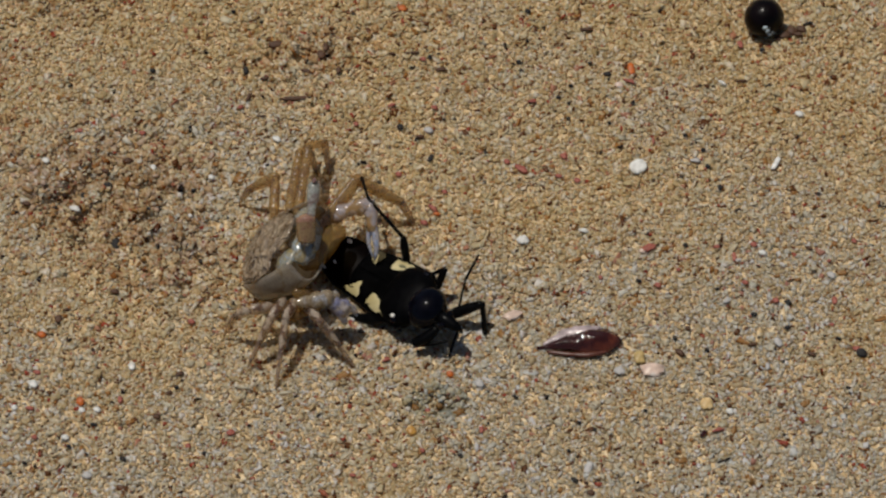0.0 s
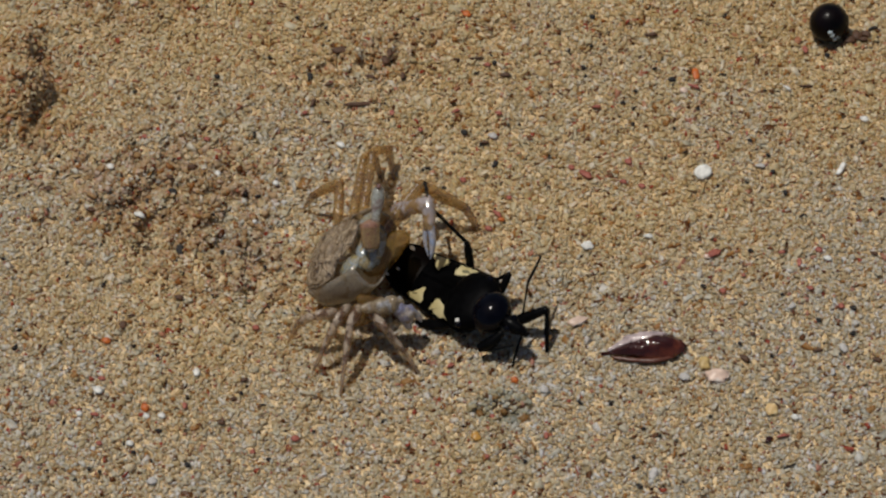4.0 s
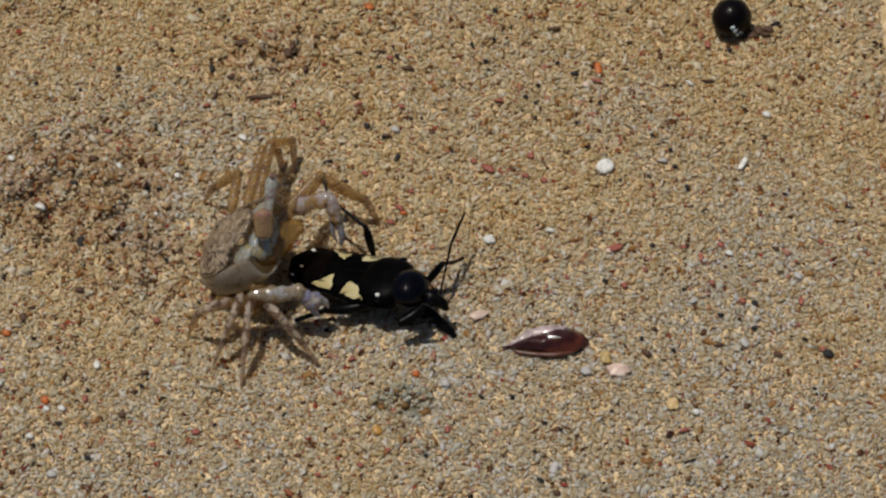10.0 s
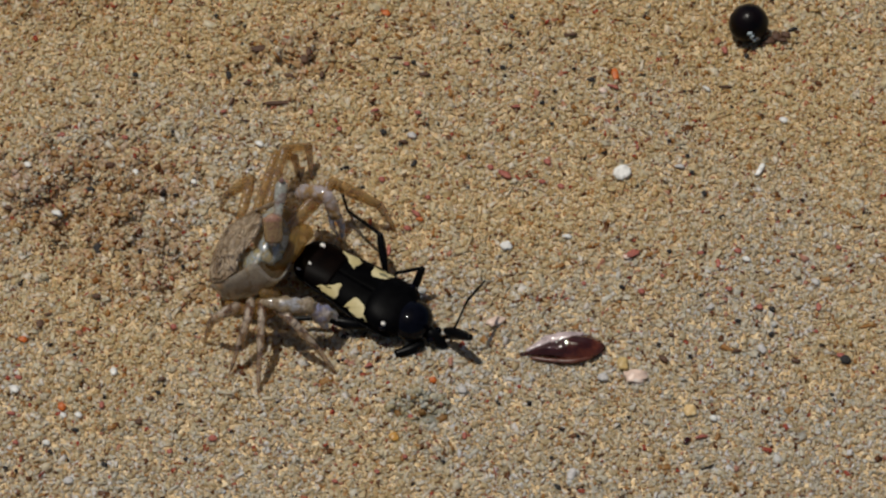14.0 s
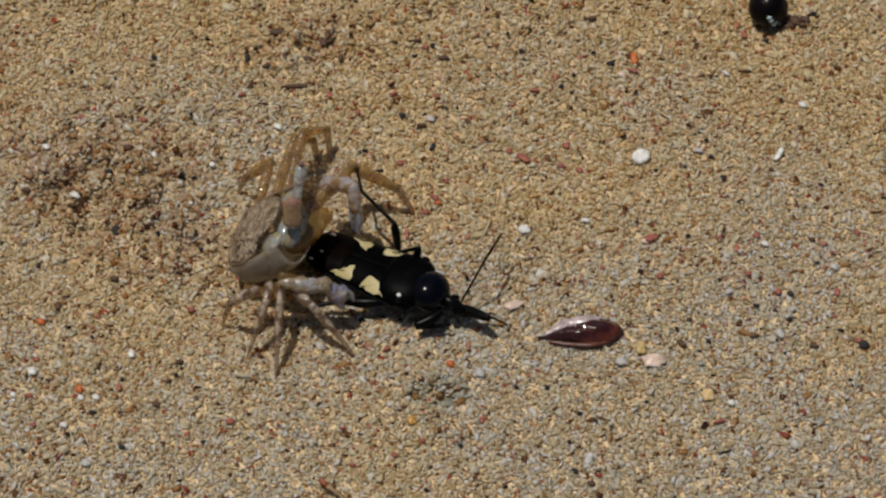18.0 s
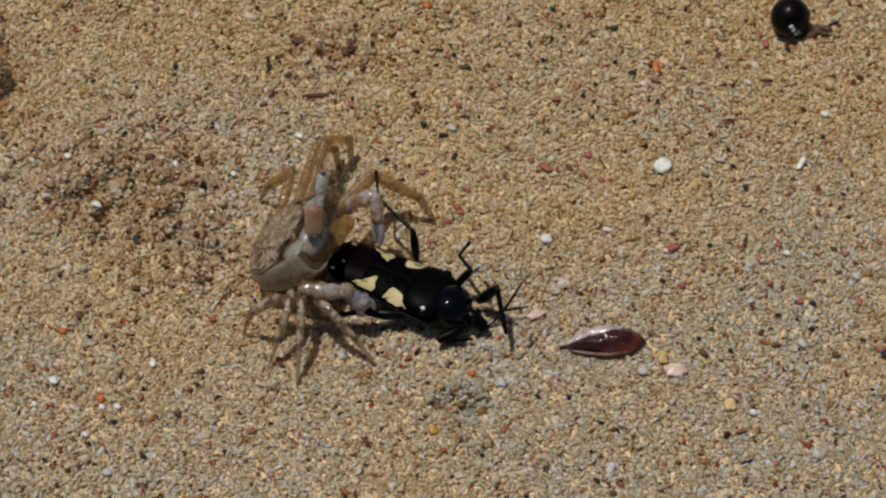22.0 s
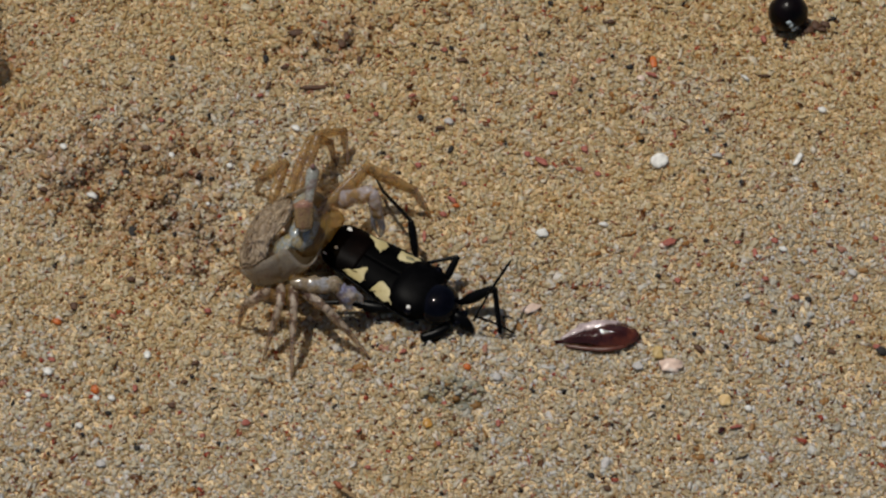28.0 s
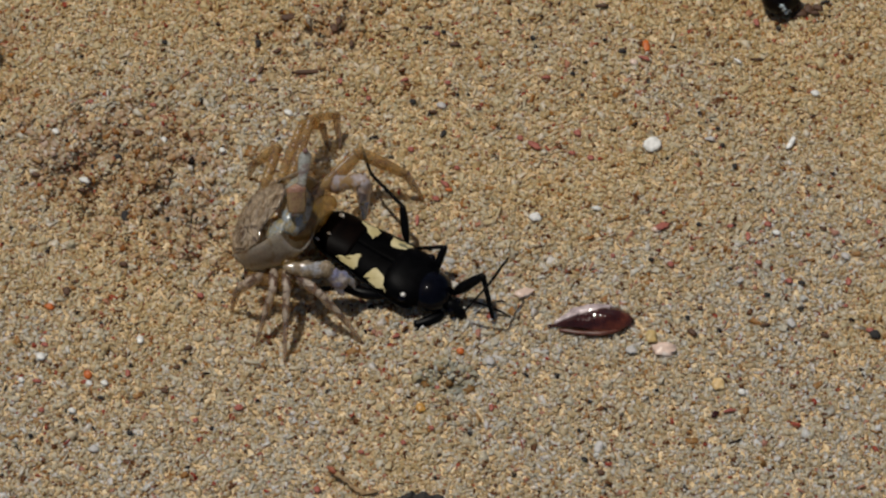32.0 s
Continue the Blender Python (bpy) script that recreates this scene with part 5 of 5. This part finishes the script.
scatter("grit", MAROON, "dark maroon shell grit grain", "grit", [(51.1, -45.8, 1, 0.6, 60)])
scatter("coral_fragment", RED, "thin red coral fragment", "coral", [(54, -44.7, 1.2, 0.4, 20)])
scatter("shell_fragment", PINK, "flat pale pink shell fragment", "shell", [(41.4, -30.8, 2.3, 1.5, -12)])
scatter("pebble", TAN, "tan rounded shell pebble on sand", "pebble", [(39.2, -27.6, 1.2, 1.3, 0)])
scatter("pebble", GREY, "flat grey-green coral pebble", "pebble", [(35.2, -30.6, 1.2, 0.9, 20)])
scatter("coral_stick", WHITE, "thin white coral stick", "coral", [(68.6, 20.8, 0.5, 1.6, -28)])
scatter("coral_fragment", RED, "dull red coral fragment on sand", "coral", [(16.5, 19.6, 1.7, 0.7, -28), (13.2, 21.6, 0.7, 0.6, 0), (59, -3, 0.5, 1.1, 0), (82.5, -25.6, 0.9, 0.6, 0), (-81, -30.2, 0.8, 0.5, 0), (-42, -45, 0.9, 0.7, 30), (-11.5, -27.8, 0.9, 0.45, 35), (-26.4, -63.4, 0.7, 0.7, 0), (18.8, 37.2, 1, 0.4, 10), (25, 23.2, 0.8, 0.7, 0), (27.6, 17, 0.75, 0.6, 0), (23.8, 18.1, 0.8, 0.5, 0), (43.7, 27.2, 0.3, 0.8, 0), (49.7, 30.1, 0.3, 0.7, 0), (62.8, 52.2, 0.6, 0.9, 20), (39.5, 42.4, 1.4, 0.4, -15), (63.1, 0.2, 0.8, 0.6, 0), (60.8, -9.6, 0.75, 0.5, 0)])
scatter("coral_fragment", RED, "dull red coral fragment on sand", "coral", [(66.8, -14, 0.7, 0.6, 0), (78.7, -13.8, 0.6, 0.9, 0), (43.2, -10, 0.7, 0.6, 0), (47.5, -6.1, 0.5, 0.42, 0), (78.1, -4, 0.45, 0.38, 0), (83.5, 0.9, 0.6, 0.51, 0), (77.8, -19.6, 0.5, 0.42, 0), (55.5, -0.5, 0.75, 0.45, 20)])
scatter("pebble", WHITE, "pale grey coral pebble", "pebble", [(16.6, 1.8, 1.4, 0.9, 10)])
scatter("plant_crumb", BROWN, "brown plant debris half buried in sand", "debris", [(72.6, 54.4, 1.5, 0.8, 15), (74.2, 55.6, 1.3, 1.0, 40), (76.0, 55.9, 1.2, 0.7, -20), (73.6, 56.6, 0.9, 0.5, 60), (75.2, 54.4, 1.0, 0.5, 5), (70.9, 53.6, 0.8, 0.5, 0)])
scatter("plant_crumb", DARK, "thin black plant crumb", "debris", [(77.5, 57.5, 1.2, 0.35, 25)])
scatter("coral_grain", RED, "tiny red coral grain", "coral", [(31.7, -7.6, 0.5, 0.5, 0)])
scatter("pebble", WHITE, "white coral splinter on the sand", "pebble", [(-75, 9.6, 1.2, 0.6, -10)])
scatter("coral_fragment", PINK, "small pink coral fragment on sand", "coral", [(37, 41.5, 0.9, 0.7, 0)])
scatter("shell_fragment", PINK, "reddish tan shell fragment", "shell", [(14, -17, 2.1, 0.9, 20)])
scatter("plant_crumb", BROWN, "reddish brown plant debris", "debris", [(-34.6, 53.4, 2.4, 0.8, 10)])
scatter("plant_crumb", BROWN, "dark brown plant crumb", "debris", [(-25.3, 50.4, 0.9, 1, 0), (-28.2, 45.5, 1.2, 0.5, -15), (-37, 44, 1, 0.5, 20), (-40.4, 39.5, 0.4, 1.1, -20), (0.1, 46.2, 1.3, 0.5, 10), (-4.6, 28.4, 1, 0.4, 0), (-10.5, 50.3, 0.8, 0.25, 0), (-24.5, 52, 0.6, 1.1, 0), (-21.7, 45.9, 0.5, 0.9, 0), (-77.3, -17.2, 0.8, 0.9, 0), (-75.8, -14.8, 0.9, 0.3, 10), (-56.8, -40.9, 0.8, 0.6, 0), (-52.5, -30.8, 0.9, 0.5, 30), (-66.3, -10.5, 0.9, 0.6, 0), (-54.6, -35.3, 0.8, 0.4, 30), (-94.2, 17.1, 0.9, 0.7, 0)])
scatter("grit", DARK, "black basalt grit grain among trampled sand", "grit", [(-69.2, -42.6, 0.8, 0.4, 0), (-74, -47.6, 0.5, 0.42, 0), (-63.2, -50.9, 0.65, 0.55, 0), (-47.2, -49.7, 0.65, 0.4, 0), (-53.2, -33.9, 0.5, 0.42, 0), (-82.5, -51.5, 0.5, 0.42, 0), (-80.3, -52.2, 0.4, 0.34, 0), (-70.2, -24.7, 0.4, 0.34, 0), (-68.7, 16, 0.9, 0.7, 0), (-73.8, 14.3, 0.65, 0.55, 0), (-66.7, 2, 0.8, 1.2, 0), (-49.2, -3.8, 0.5, 0.4, -40), (-60.7, 46, 0.65, 0.5, 0), (-79.7, 12.1, 0.55, 0.4, 0), (-51.3, 15, 0.7, 0.3, 20), (-66.1, -3.9, 0.5, 0.42, 0)])
scatter("grit", DARK, "tiny black grit grain on sand", "grit", [(26.4, -43.1, 0.55, 0.35, 0), (24.3, -49.9, 0.45, 0.38, 0), (25.3, -56.4, 0.8, 0.5, -20), (14, -36.6, 0.7, 0.3, -30), (29.6, -44.8, 0.4, 0.34, 0), (3, -50.6, 0.5, 0.42, 0), (-44.2, 61.9, 0.45, 0.38, 0), (-41.2, 46.5, 0.6, 0.9, 0), (-2.5, 22.8, 0.5, 1, -25), (0.4, 32.8, 0.4, 0.34, 0)])
scatter("coral_fragment", RED, "brick-red coral crumb lying on sand", "coral", [(-80.8, -45.6, 0.65, 0.5, 0), (-82, -38.6, 0.9, 0.45, 0), (-64.2, -36.9, 0.5, 0.8, 0), (-50.7, -17.9, 0.75, 0.6, 0), (-50.5, -48, 0.6, 0.51, 0), (-75.2, 30.6, 0.65, 0.5, 0), (-62.3, 29.9, 0.7, 0.5, 0), (7.3, -44.9, 0.5, 0.8, 0), (-9.9, -52.8, 0.6, 0.51, 0), (-4.4, -49.5, 0.55, 0.47, 0), (-18.1, -54.8, 0.7, 0.4, 0), (-4, 48.5, 0.65, 0.5, 0), (-10.5, 36.5, 1, 0.4, 30), (-1.7, 36, 0.75, 0.5, 0), (-42.1, 36.5, 0.7, 0.4, 20), (-23.9, 36.2, 0.6, 0.7, 0), (-18, 31.8, 0.6, 0.51, 0), (-3.3, -39.9, 0.6, 0.5, 0)])
scatter("coral_fragment", RED, "orange-red coral fragment beside the crab", "coral", [(-9.1, 18.5, 0.7, 0.6, 0), (-1.9, 9.8, 1.2, 0.5, -35), (0.3, 14.1, 0.6, 0.51, 0), (-7.6, 0.7, 0.4, 1.2, 0), (-3.9, 6.2, 0.8, 0.6, 0)])
scatter("plant_crumb", BROWN, "brown plant scrap on sand", "debris", [(-85.2, 11.3, 0.9, 0.5, 0), (-75.8, 8.1, 0.8, 0.5, 0), (-64.9, 22.3, 0.8, 0.7, 0), (-69.5, 20.1, 0.8, 0.5, 0), (47.2, -26.2, 1.1, 0.6, -30), (48.8, -20.4, 0.6, 0.5, 0), (61.8, -24.5, 1, 0.35, 15), (73.5, -26.8, 1, 0.5, -10), (74.3, -0.5, 0.9, 0.4, -20), (63, 42.7, 1.6, 0.25, 3), (31, 56.8, 1.6, 0.4, 10), (28.5, -59.4, 0.8, 0.6, 0)])
scatter("twig", BROWN, "thin brown plant stem lying on sand", "debris", [(-30.8, 38.6, 3, 0.45, 4), (-5.8, 50.4, 1.7, 0.2, 3), (-37.4, 34.3, 1.1, 0.2, 2)])
scatter("pebble", GREY, "flat grey coral pebble on sand", "pebble", [(-2.8, 30.1, 1, 0.7, 0), (-69.8, -54.5, 1, 0.8, 30), (78.5, -7.5, 1, 0.7, -20), (66.9, -24.1, 0.8, 1, 30), (64.4, -29.8, 0.5, 0.8, 0), (28.1, -53.8, 0.8, 1.2, -20), (7.1, -34, 1, 0.8, 0), (57.2, -13.7, 1, 0.6, 40), (52.3, 21.8, 1.1, 0.5, 5)])


# ---- movement ----


def motions():
    half = [k * 0.5 for k in range(65)]

    def shift(t):
        return table_at(CRAB_SHIFT, t)[0]

    walk(crab_body, [(t, CRAB_BASE @ Matrix.Translation(Vector(d) * MM) @ BODY_AT) for t, d in CRAB_SHIFT])
    for upper, lower, hip, knee, foot in crab_legs:
        for ob, ends in ((upper, lambda d: (hip + d, knee + d * 0.45)), (lower, lambda d: (knee + d * 0.45, foot))):
            walk(ob, [(t, CRAB_BASE @ aim(*ends(Vector(d)))) for t, d in CRAB_SHIFT])
    for arm, pincer, table in ((near_arm, near_pincer, NEAR_CLAW), (far_arm, far_pincer, FAR_CLAW)):
        walk(arm, [(r[0], CRAB_BASE @ aim(r[1], r[2])) for r in table])
        walk(pincer, [(r[0], CRAB_BASE @ aim(r[2], r[3])) for r in table])
    walk(bug, [(r[0], bug_pose(r)) for r in BUG_ROWS])

    def bug_at(t):
        for a, b in zip(BUG_ROWS, BUG_ROWS[1:]):
            if a[0] <= t <= b[0]:
                f = (t - a[0]) / (b[0] - a[0])
                return bug_pose([p + (q - p) * f for p, q in zip(a, b)])
        return bug_pose(BUG_ROWS[-1])

    for ob, table, i in bug_limbs:
        local = []      # the joints in the bug's own space, so that limbs stay on the body between rows
        for r in table:
            back = bug_at(r[0]).inverted()
            local.append((r[0], *[(back @ (Vector(q) * MM)) / MM for q in r[1:]]))
        rows = []
        for t in half:
            j = [bug_at(t) @ (q * MM) / MM for q in table_at(local, t)]
            rows.append((t, bug_at(t).inverted() @ aim(j[i], j[i + 1])))
        walk(ob, rows)
    hinge = Matrix.Translation((-0.0085, 0, 0.0022))
    walk(bug_tail, [(t, hinge @ pose(0, 0, 0, 0, a, 0) @ hinge.inverted()) for t, a in ((0, 24), (6.3, 24), (7.2, 9), (8.2, 0), (32, 0))])


motions()
